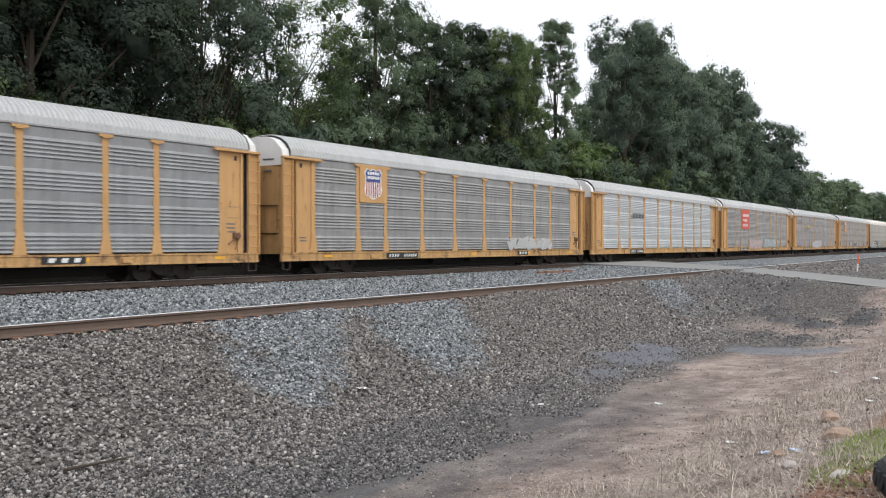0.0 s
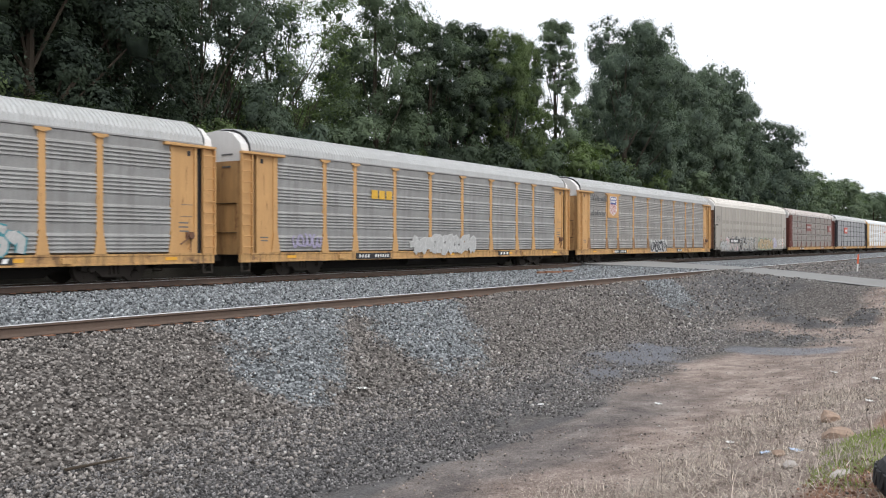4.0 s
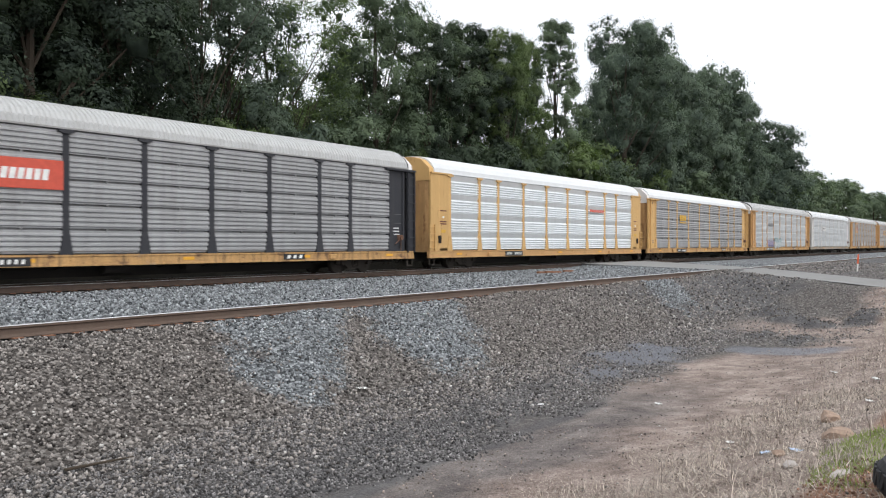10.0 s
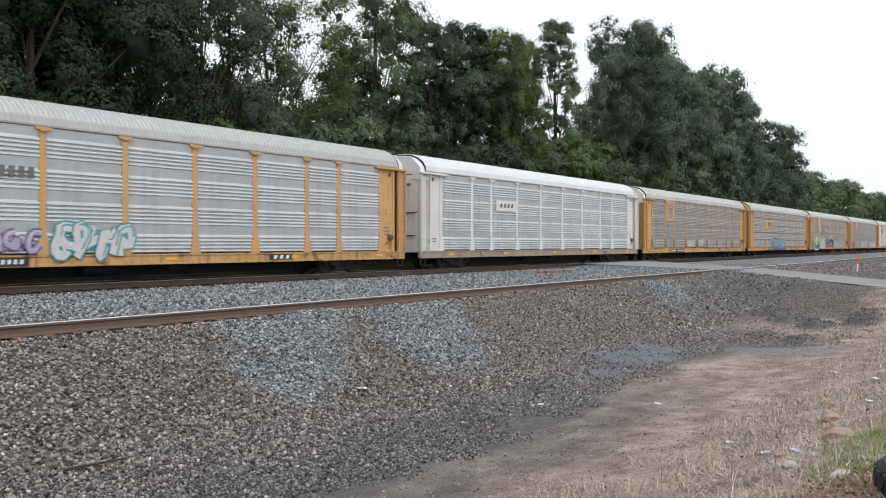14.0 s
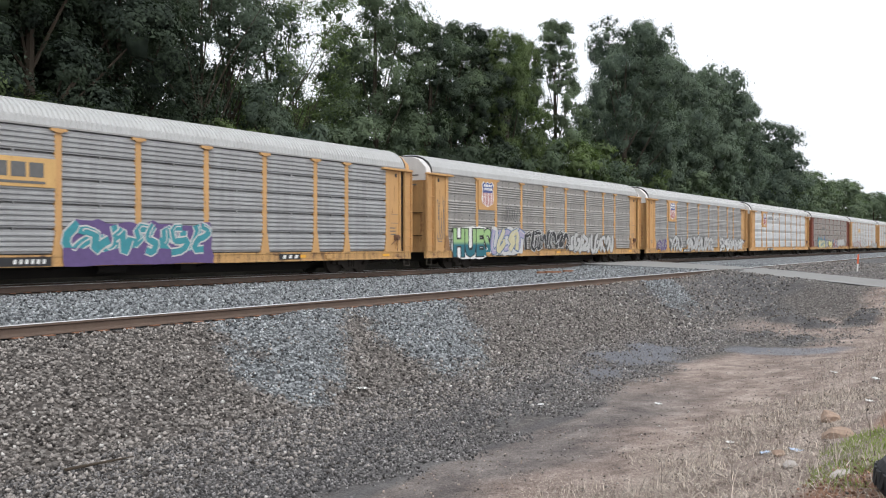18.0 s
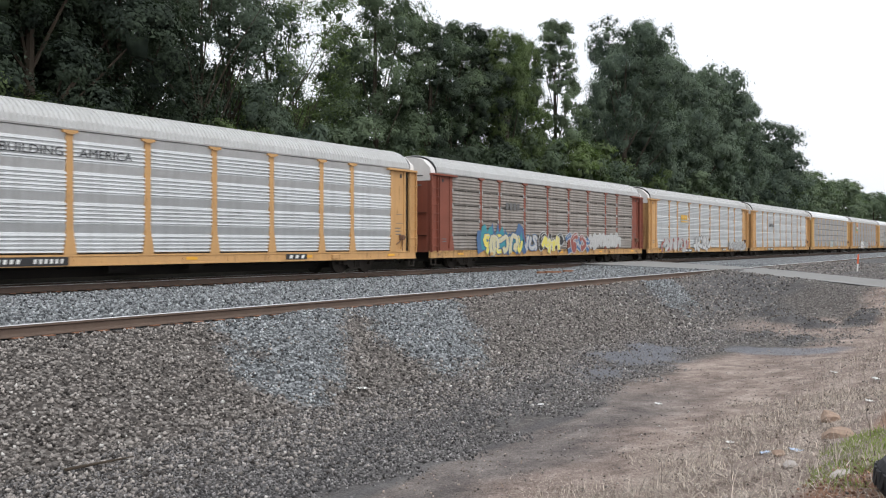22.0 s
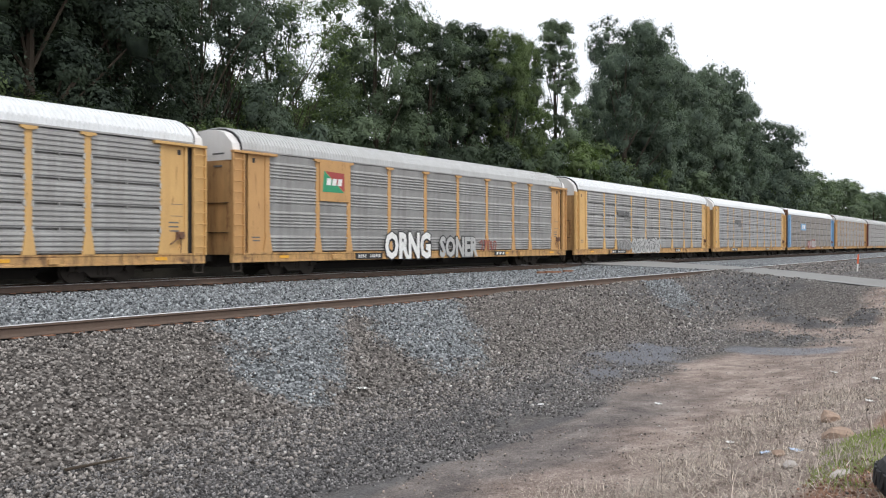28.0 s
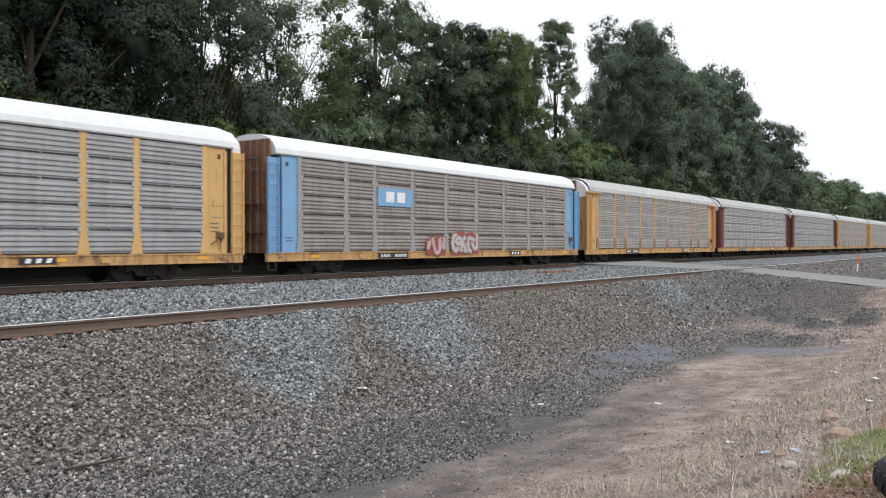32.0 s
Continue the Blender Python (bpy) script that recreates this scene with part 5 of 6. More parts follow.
def build_smooth_car():
    """A plain-sided carrier of welded panels with thin ribs and ventilated bands."""
    car = new("autorack_car", None)
    half_turn = pose(0, 0, 0, 0, 0, 180)
    part("underframe", shared("underframe", underframe_mesh, M["under"]), M["under"], car, "grimy black underframe")
    part("roof", shared_roof(2), M["roof_cream"], car, "cream arched metal roof")
    for flip in (Matrix(), half_turn):
        part("side_sill", prism([(-1.53, 0.55), (-1.53, 0.74), (-1.4, 0.74), (-1.4, 0.55)], "x", -12.2, 12.2), M["truck"], car, "dark lower side sill", flip)
        part("sill_flange", prism([(-1.57, 0.74), (-1.57, 0.86), (-1.4, 0.86), (-1.4, 0.74)], "x", -12.2, 12.2), M["beige"], car, "beige flange along the sill", flip)
        part("eave_rail", shared("eave_rail", lambda: box(-13.45, 13.45, -1.565, -1.42, 4.928, 5.0, bevel=0.012), M["roof"]), M["roof_cream"], car, at=flip)
        for i in range(21):
            x = -11.66 + 1.166 * i
            part("rib", shared("rib", lambda: box(-0.05, 0.05, -1.575, -1.52, 0.86, 4.93, bevel=0.015), M["beige"]), M["beige_light"], car, at=flip @ pose(x, 0, 0))
            if i < 20:
                part("side_panel", shared("side_panel|smooth", smooth_car_mesh, M["beige"]), M["beige"], car, at=flip @ pose(x + 0.583, 0, 0))
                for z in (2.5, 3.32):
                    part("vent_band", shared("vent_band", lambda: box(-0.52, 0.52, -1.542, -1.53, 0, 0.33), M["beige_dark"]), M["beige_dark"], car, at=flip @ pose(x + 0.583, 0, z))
        for i in range(13):
            part("sill_bracket", shared("sill_bracket", lambda: prism([(-1.6, 0.60), (-1.6, 0.70), (-1.56, 0.8), (-1.5, 0.8), (-1.5, 0.6)], "x", -0.08, 0.08), M["under"]), M["under"], car, at=flip @ pose(-11.4 + 1.9 * i, 0, 0))
        for s in (-1, 1):
            part("corner_panel", prism([(-1.08, 0.8), (1.1, 0.8), (1.1, 4.9), (-1.08, 5.0)], "y", -1.53, -1.45), M["beige"], car, at=flip @ pose(s * 12.74, 0, 0) @ Matrix.Diagonal((s, 1, 1, 1)))
            part("door_frame", box(-0.40, 0.36, -1.552, -1.52, 0.9, 3.2), M["under"], car, "dark frame of the corner door", flip @ pose(s * 13.15, 0, 0))
            part("corner_door", box(-0.32, 0.30, -1.575, -1.54, 0.98, 3.1, bevel=0.015), M["beige"], car, "small door in the corner", flip @ pose(s * 13.15, 0, 0))
            part("corner_edge", box(-0.03, 0.03, -1.56, -1.5, 0.86, 4.95), M["under"], car, "dark seam at the corner", flip @ pose(s * 13.84, 0, 0))
            for i in range(8):
                part("warning_stripe", shared("warning_stripe|%d" % (i % 2), lambda: box(-0.07, 0.07, -1.572, -1.566, 0, 0.13), M["red"]), M["red" if i % 2 else "inkwhite"], car,
                     "red and white warning stripe", flip @ pose(s * 11.95, 0, 1.0 + 0.14 * i))
            part("stirrup", shared("stirrup", stirrup_mesh, M["under"]), M["under"], car, at=flip @ pose(s * 13.3, -1.48, 0))
    for s, flip in ((1, Matrix()), (-1, half_turn)):
        for leaf in (-1, 1):
            part("end_door", shared("end_door|%s" % leaf, lambda: end_mesh(0.9, 4.55, 0.1, leaf), M["yellow"]), M["rustend"], car, "grimy rusty end door leaf", flip @ pose(13.72, 0, 0))
        part("end_hood", shared("end_hood", hood_mesh, M["hood"]), M["hood"], car, "pale upper end hood", flip @ pose(13.43, 0, 0))
        part("coupler", shared("coupler", coupler_mesh, M["under"]), M["under"], car, "rusty knuckle coupler", flip @ pose(13.75, 0, 0))
    build_truck(car, -10.06)
    build_truck(car, 10.06)
    TRAIN.append(car)
    part("number_patch", box(-9.2, -5.9, -1.635, -1.62, 1.38, 1.86), M["inkblack"], car, "black stencil patch")
    bars(car, "number_bar", "inkwhite", "white stencil bars", -8.95, -8.3, 1.5, 1.75, -1.637, 2)
    bars(car, "number_bar", "inkwhite", "white stencil bars", -8.1, -6.7, 1.5, 1.75, -1.637, 6)
    return tagged(car, "beige smooth-sided car carrier with sprayed lettering along its foot", "freight car", "cars of the passing train")


def build_train():
    Y = "yellow car carrier with weathered corrugated steel sides"
    c = build_car(Y, screen="screen", patch=(-8, -5), small=(5.0, 6.5))
    # crest plate
    c = build_car("yellow car carrier with a striped crest plate and grimy sides", screen="screen_dark")
    crest(c, 1)
    throw_up(c, 4.0, 9.2, 0.95, 1.75, "silverspray", "inkwhite", 7, 31)
    c = build_car("yellow car carrier with bright silver sides and dark lettering", screen="screen_light", patch=(-7.2, -4.6))
    bars(c, "letter_bar", "inkgrey", "dark lettering bars", -6.9, -4.5, 3.3, 3.66, SIDE - 0.05, 8, 0.35)
    scrawl(c, -13.0, -12.1, 1.1, 1.6, "inkblack", 5, 0.04, 3, y=-1.495)
    c = build_car("yellow car carrier with a red name panel and sprayed foot", screen="screen_dark", patch=(-7.6, -5.0))
    part("name_panel", box(-7.12, -4.45, SIDE - 0.04, SIDE + 0.02, 2.9, 4.9, bevel=0.01), M["red"], c, "faded red name panel")
    for z, n in ((4.3, 8), (3.78, 7), (3.28, 7)):
        bars(c, "name_bar", "inkwhite", "white lettering bars", -6.9, -4.65 if n == 8 else -5.2, z - 0.12, z + 0.14, SIDE - 0.045, n, 0.45)
    throw_up(c, -4.2, 0.3, 0.75, 1.85, "pink", "silverspray", 6, 33)
    throw_up(c, 1.6, 6.5, 0.9, 2.0, "silverspray", "teal", 5, 34)
    c = build_car("yellow car carrier with gold lettering and violet spray", screen="screen_dark")
    bars(c, "letter_bar", "gold", "gold lettering bars", -6.2, -4.6, 3.4, 3.8, SIDE - 0.05, 3, 0.2)
    scrawl(c, -11.2, -9.5, 1.1, 1.8, "violet", 8, 0.09, 6)
    throw_up(c, -3.1, 2.6, 0.75, 1.8, "silverspray", "inkwhite", 6, 35)
    c = build_car("yellow car carrier with a crest plate and a painted slogan", screen="screen_tan", patch=(-8.2, -5.7))
    crest(c, 1)
    add_lettering("slogan", c, "inkgrey", "black painted slogan", "We will", -11.8, -9.35, 4.3, 4.75, SIDE - 0.05, bold=0.02)
    add_lettering("slogan", c, "inkgrey", "black painted slogan", "deliver.", -11.8, -9.35, 3.3, 3.7, SIDE - 0.05, bold=0.02)
    throw_up(c, -0.9, 2.4, 0.66, 1.7, "inkblack", "inkwhite", 5, 36, halo="inkwhite")
    c = build_smooth_car()
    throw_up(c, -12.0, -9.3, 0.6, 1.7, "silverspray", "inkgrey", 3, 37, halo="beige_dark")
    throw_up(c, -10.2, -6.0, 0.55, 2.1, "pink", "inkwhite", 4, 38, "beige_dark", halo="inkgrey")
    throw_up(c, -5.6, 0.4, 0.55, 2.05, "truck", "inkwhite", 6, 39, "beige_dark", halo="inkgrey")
    throw_up(c, 1.3, 7.1, 0.62, 2.05, "tan_spray", "inkblack", 5, 40, halo="pale_green")
    throw_up(c, 7.3, 8.9, 0.8, 2.05, "violet", "inkwhite", 2, 41)
    scrawl(c, 9.6, 12.6, 1.1, 2.0, "inkwhite", 42, 0.06, 6)
    scrawl(c, -13.4, -12.3, 3.3, 4.1, "inkgrey", 43, 0.05, 4)
    c = build_car("oxide red car carrier with grimy tiered sides and a peeling roof", "maroon", "screen_brown", "roof_rust", True, False, "sill", flare=False, patch=(-8.4, -5.6), small=(4.7, 6.7))
    for x0, x1 in ((-4.25, -1.55), (9.3, 11.8)):
        part("name_panel", box(x0, x1, SIDE - 0.03, SIDE + 0.02, 3.07, 3.95), M["faintred"], c, "faded red name panel")
    bars(c, "name_bar", "silverspray", "pale lettering bars", -4.0, -1.9, 3.4, 3.7, SIDE - 0.035, 6)
    part("emblem", prism(blob(random.Random(3), 10.9, 3.5, 0.36, 0.36, 20, 0, 0), "y", SIDE - 0.04, SIDE - 0.03), M["silverspray"], c, "pale round emblem")
    c = build_car("black-framed car carrier with a red name panel", "black", "screen", "roof", True, True, "sill", flare=True, patch=(-8.5, -5.5))
    part("name_panel", box(-7.1, -4.45, SIDE - 0.04, SIDE + 0.02, 3.0, 3.92, bevel=0.01), M["red"], c, "bright red name panel")
    bars(c, "name_bar", "inkwhite", "white slanted lettering bars", -6.5, -4.95, 3.28, 3.62, SIDE - 0.045, 6, 0.25, slant=0.06)
    c = build_car("yellow car carrier with shining new steel sides and white roof", "yellow2", "screen_new", "roof_white", False, False, "yellow", hood="yellow2", ladders=False, patch=(-6.5, -4.5), small=None)
    bars(c, "letter_bar", "red", "small red lettering bars", 4.6, 6.9, 3.5, 3.68, SIDE - 0.05, 7, 0.25, slant=0.05)
    part("side_underline", box(4.4, 6.9, SIDE - 0.052, SIDE - 0.048, 3.4, 3.44), M["inkgrey"], c)
    c = build_car("pale yellow car carrier with gold lettering and white roof", "yellow2", "screen", "roof_white", True, False, patch=(-7.2, -5.0))
    bars(c, "letter_bar", "gold", "gold lettering bars", -6.8, -5.15, 3.3, 3.8, SIDE - 0.05, 3, 0.2)
    part("side_underline", box(-6.8, -5.15, SIDE - 0.054, SIDE - 0.048, 3.1, 3.2), M["gold"], c)
    scrawl(c, 3.4, 9.5, 1.1, 1.9, "inkgrey", 51, 0.035, 8)
    c = build_car("yellow car carrier with silver sides and pale sprayed letters", screen="screen_light", patch=(-7.5, -4.8))
    bars(c, "letter_bar", "inkgrey", "dark lettering bars", -7.0, -4.6, 3.32, 3.66, SIDE - 0.05, 8, 0.35)
    throw_up(c, -7.1, -4.5, 0.98, 1.8, "violet", "purple", 4, 52)
    throw_up(c, -4.0, -1.3, 0.7, 2.1, "inkwhite", "teal", 4, 53)
    scrawl(c, -12.0, -10.2, 1.1, 1.45, "inkgrey", 54, 0.04, 6)
    c = build_car("white car carrier with silver sides", "white", "screen_light", "roof_white", False, True, "sillpale", patch=None, small=None)
    part("name_panel", box(-6.8, -4.6, SIDE - 0.045, SIDE + 0.02, 3.2, 3.8), M["white"], c, "white name panel")
    bars(c, "name_bar", "inkgrey", "dark slanted lettering bars", -6.5, -4.9, 3.4, 3.62, SIDE - 0.05, 4, 0.4, slant=0.1)
    c = build_car("grimy yellow car carrier with a worn crest plate", screen="screen_tan", patch=(-8.0, -5.0))
    crest(c, 1, True)
    scrawl(c, -4.0, -2.4, 1.05, 1.6, "inkwhite", 55, 0.07, 5)
    throw_up(c, -1.0, 0.1, 1.0, 1.8, "silverspray", "inkwhite", 2, 56)
    c = build_car("yellow tiered car carrier with a boxed dark name and teal spray", screen="screen", tiers=True, hood="yellow", patch=(-7.2, -4.6))
    part("name_panel", box(-7.1, -4.45, SIDE - 0.04, SIDE + 0.02, 3.05, 3.95), M["yellow2"], c, "yellow name panel")
    bars(c, "name_bar", "inkgrey", "dark lettering bars", -6.5, -4.8, 3.35, 3.8, SIDE - 0.045, 3, 0.2)
    part("side_underline", box(-6.5, -4.8, SIDE - 0.05, SIDE - 0.042, 3.15, 3.23), M["inkgrey"], c)
    throw_up(c, -4.0, 1.5, 0.85, 2.1, "teal", "inkwhite", 5, 57, halo="purple")
    part("spray_halo", sheet(bmesh.new(), ragged(random.Random(90), -4.2, 1.7, 0.58, 1.2, 9, 0.3), SIDE - 0.060), M["purple"], c, "dark violet sprayed base")
    c = build_car("yellow car carrier with a crest plate and bold sprayed pieces", screen="screen_tan", patch=(-7.4, -4.9))
    crest(c, 1)
    throw_up(c, -7.7, -4.4, 0.65, 2.3, "violet", "navy", 5, 58, "paleyellow", halo="inkwhite", thick=0.55)
    word_spray(c, "HUES", -11.6, -7.9, 0.62, 2.15, "lime_teal", "inkblack", "inkwhite")
    throw_up(c, -3.9, 1.6, 0.85, 2.25, "inkblack", "inkwhite", 6, 59)
    throw_up(c, 2.0, 8.8, 0.6, 2.1, "silverspray", "inkgrey", 5, 60)
    scrawl(c, -6.4, -4.7, 2.5, 3.6, "inkgrey", 61, 0.04, 6)
    scrawl(c, -13.0, -12.1, 1.2, 3.9, "inkgrey", 62, 0.04, 4, y=-1.495)
    c = build_car("yellow car carrier with a crest plate and silver sprayed pieces", screen="screen_dark", patch=(-5.5, -3.6))
    crest(c, 1)
    throw_up(c, -11.7, -9.7, 0.75, 1.8, "purple", "screen_dark", 2, 9)
    throw_up(c, -8.8, -6.1, 0.6, 2.1, "silverspray", "inkgrey", 3, 63)
    throw_up(c, -4.5, 2.6, 0.6, 2.1, "silverspray", "inkgrey", 6, 64)
    throw_up(c, 4.6, 12.2, 0.6, 2.0, "inkwhite", "inkgrey", 8, 65)
    c = build_car("clean yellow car carrier with a crest plate and black slogan", screen="screen_shine", sill="yellow", patch=(-6.9, -4.4))
    crest(c, 1)
    add_lettering("slogan", c, "inkblack", "black painted slogan", "BUILDING", -6.6, -4.6, 4.08, 4.36, SIDE - 0.05)
    add_lettering("slogan", c, "inkblack", "black painted slogan", "AMERICA", -4.05, -2.1, 4.08, 4.36, SIDE - 0.05)
    c = build_car("oxide red tiered car carrier with colourful sprayed pieces", "oxide", "screen_brown", "roof", True, True, "sill", patch=None, small=None, hinges=True)
    part("spray_halo", sheet(bmesh.new(), ragged(random.Random(80), -9.6, -4.3, 0.62, 2.55, 20, 0.6), SIDE - 0.036), M["navy"], c, "ragged blue sprayed background")
    part("spray_halo", sheet(bmesh.new(), ragged(random.Random(81), -9.2, -4.6, 0.8, 2.45, 17, 0.75), SIDE - 0.040), M["teal"], c, "ragged blue-green sprayed background")
    throw_up(c, -8.8, -4.9, 0.65, 2.05, "lemon", "navy", 4, 67, "paleyellow")
    throw_up(c, -4.3, -3.0, 0.8, 1.9, "silverspray", "navy", 2, 66)
    throw_up(c, -2.6, 0.4, 0.6, 2.1, "inkblack", "inkwhite", 4, 68, "lemon")
    throw_up(c, 1.2, 4.4, 0.6, 2.2, "navy", "inkwhite", 4, 82, "brick_red")
    throw_up(c, 4.5, 9.6, 1.0, 2.1, "silverspray", "inkwhite", 5, 69)
    bars(c, "letter_bar", "inkgrey", "dark faded lettering bars", -6.7, -5.0, 3.3, 3.7, SIDE - 0.05, 4)
    c = build_car("yellow car carrier with gold lettering and red sprayed forms", screen="screen_light", patch=(-5.6, -3.6))
    bars(c, "letter_bar", "gold", "gold lettering bars", -6.6, -4.95, 3.4, 3.82, SIDE - 0.05, 3, 0.2)
    part("side_underline", box(-6.6, -4.95, SIDE - 0.054, SIDE - 0.048, 3.2, 3.3), M["gold"], c)
    throw_up(c, -11.0, -4.9, 0.6, 1.9, "brick_red", "silverspray", 6, 70, "silverspray")
    throw_up(c, -3.0, 1.2, 0.6, 2.2, "inkwhite", "inkgrey", 4, 71)
    throw_up(c, 7.1, 12.9, 0.6, 1.65, "silverspray", "inkgrey", 4, 72)
    c = build_car("yellow car carrier with silver sides and dark lettering", screen="screen_light")
    bars(c, "letter_bar", "inkgrey", "dark lettering bars", -6.9, -4.5, 3.3, 3.66, SIDE - 0.05, 8, 0.35)
    c = build_car("yellow tiered car carrier with dark grey sides and white roof", "yellow2", "screen_dark", "roof_white", True, 1, patch=None, small=(4.5, 6.2), hinges=True)
    throw_up(c, -1.4, 0.8, 0.8, 1.85, "silverspray", "teal", 4, 73)
    throw_up(c, 1.5, 3.9, 1.05, 1.85, "silverspray", "screen_dark", 4, 74)
    c = build_car("yellow car carrier with a flag plate and white sprayed letters", screen="screen_dark", patch=(-6.8, -4.9))
    part("flag_plate", box(-9.14, -7.26, SIDE - 0.045, SIDE + 0.02, 3.15, 4.93, bevel=0.01), M["yellow"], c, "yellow plate behind the flag")
    fl = lambda pts: [(-9.0 + 1.4 * u, 3.55 + 0.9 * v) for u, v in pts]
    part("flag_field", sheet(bmesh.new(), fl([(0, 0), (1, 0), (0.08, 1)]), SIDE - 0.05), M["green"], c, "green half of the flag")
    part("flag_field", sheet(bmesh.new(), fl([(1, 0.05), (1, 0.95), (0.12, 1)]), SIDE - 0.05), M["shieldred"], c, "red half of the flag")
    bars(c, "flag_bar", "inkwhite", "white lettering bars", -8.8, -7.75, 3.85, 4.15, SIDE - 0.056, 3, 0.25, slant=0.05)
    word_spray(c, "ORNG", -4.75, -1.1, 0.58, 1.9, "inkwhite", "inkblack")
    word_spray(c, "SONER", -0.3, 3.3, 0.62, 1.72, "silverspray", "inkblack")
    scrawl(c, 3.5, 5.2, 0.9, 1.6, "brick_red", 10, 0.08, 6)
    for k in (0, 1):
        c = build_car("yellow tiered car carrier with grey sides and white roof", "yellow2", "screen_dark" if k == 0 else "screen", "roof_white", True, k == 0, flare=False, patch=(-8.5, -5.4) if k == 0 else (-8.0, -6.0))
        bars(c, "emblem_line", "inkgrey", "dark ruled emblem", -7.0, -5.75, 3.45, 3.75, SIDE - 0.05, 1, 0)
        bars(c, "letter_bar", "inkgrey", "dark lettering bars", -5.7, -4.8, 3.45, 3.75, SIDE - 0.05, 2, 0.3)
        for z in (3.2, 3.05):
            bars(c, "letter_bar", "inkgrey", "dark small lettering bars", -5.9, -4.6, z, z + 0.1, SIDE - 0.05, 8, 0.3)
        if k == 0:
            throw_up(c, -7.0, -4.6, 0.8, 1.65, "screen_dark", "inkgrey", 4, 75)
            throw_up(c, -4.2, 1.3, 0.62, 1.82, "silverspray", "inkblack", 7, 76, halo="inkwhite")
        else:
            scrawl(c, -12.1, -5.0, 1.1, 1.7, "silverspray", 77, 0.06, 12)
    c = build_car("sky blue framed car carrier with grey tiered sides and pleated ends", "blue", "screen_brown", "roof_white", True, False, "sill", "pleated", flare=False, patch=(-7.0, -4.7), small=(5, 6.2), posts="screen")
    part("name_panel", box(-7.05, -4.45, SIDE - 0.045, SIDE + 0.02, 3.1, 3.95), M["blue"], c, "blue name panel")
    bars(c, "name_bar", "inkwhite", "white lettering bars", -6.6, -4.9, 3.28, 3.78, SIDE - 0.05, 2, 0.3)
    throw_up(c, -3.2, -1.7, 0.75, 1.8, "pink", "brick_red", 2, 78, halo="brick_red")
    throw_up(c, -1.0, 1.5, 0.75, 1.95, "silverspray", "brick_red", 3, 79, halo="brick_red")
    build_car("yellow-framed car carrier with pale tan grimy sides", "yellow", "screen_tan", "roof")
    build_car("oxide red car carrier with grey tiered sides", "maroon", "screen_tan", "roof", True, posts="screen_dark")
    build_car("oxide red car carrier with grey tiered sides", "maroon", "screen_dark", "roof", True, posts="screen_dark")
    build_car(Y, screen="screen_tan")
    build_car(Y, screen="screen_dark")


def travelled(t):
    """How far the train has gone, in metres; it checks a little about half way."""
    return 22.4653 * t - 0.017826 * t * t - 0.69 * float(step(t, 14.5, 16.5))


def motions():
    for n, car in enumerate(TRAIN):
        walk(car, [(k / 2, pose(n * PITCH + 9.336 - travelled(k / 2), TRAIN_MID, 0)) for k in range(65)])
    # wheels roll without slip; alike axles share one set of keys
    for x_axle, axles in WHEELS.items():
        rows = [(k / FPS, pose(x_axle, 0, 0.483, 0, -math.degrees(travelled(k / FPS) / 0.483))) for k in range(32 * FPS + 1)]
        walk(axles[0], rows)
        keys = axles[0].animation_data
        for w in axles[1:]:
            w.rotation_mode = "QUATERNION"
            w.animation_data_create()
            w.animation_data.action = keys.action
            w.animation_data.action_slot = keys.action_slot


# ---- build the place ----
build_ground()
build_road()
build_rail("near_rail", NEAR_RAIL, "rusty steel rail with a polished head")
build_rail("train_rail", TRAIN_RAIL, "rusty steel rail under the train")
build_rail("train_rail_far", TRAIN_RAIL + 1.505, "far rusty steel rail under the train")
build_ties(NEAR_RAIL + 0.7525, -30, 300, (4, 40), "near_track_ties")
build_ties(TRAIN_MID, -30, 300, (8, 66), "train_track_ties")
build_woods()
build_train()

off_road = lambda x, y: np.abs(x - road_mid(y)) > road_half(y) + 0.3 * lattice(x, y, 0.7, 22)
stones("old_ballast", 56000, (0, 26), (6.7, 13.3), 0.048, M["stone_old"], 1, lambda x, y, r: (r.uniform(0, 1, len(x)) > np.maximum(fan(x, y) * 0.95, 0.9 * pools(x, y))) & (r.uniform(0, 1, len(x)) < 0.12 + 0.88 * step(y + 0.5 * lattice(x, y, 1.1, 44), 7.3, 8.8)), "weathered brown-grey ballast stones on the shoulder", 1.35)
stones("old_ballast_beyond", 8000, (26, 70), (8.4, 13.4), 0.07, M["stone_old"], 2, lambda x, y, r: off_road(x, y) & (r.uniform(0, 1, len(x)) > fan(x, y) * 0.95), "weathered ballast stones further along the shoulder", 1.3)
stones("fresh_ballast_cones", 34000, (8, 38), (8.8, 13.3), 0.05, M["stone_new"], 3, lambda x, y, r: r.uniform(0, 1, len(x)) < fan(x, y), "cones of fresh blue-grey ballast stones")
stones("fresh_ballast", 31000, (7, 60), (13.72, 25.95), 0.058, M["stone_new"], 4, lambda x, y, r: off_road(x, y), "fresh blue-grey ballast between the tracks", 1.25)
grit = lambda x, y, r: r.uniform(0, 1, len(x)) < (0.002 + 0.998 * step(y - 0.03 * (x - 7) + 0.7 * lattice(x, y, 1.3, 41) + 0.4 * lattice(x, y, 0.5, 42), 6.0, 6.6))
wet = lambda x, y: step(x + 1.5 * lattice(x, y, 1.1, 43) - 0.6 * (y - 6.5), 14.5, 10.5)
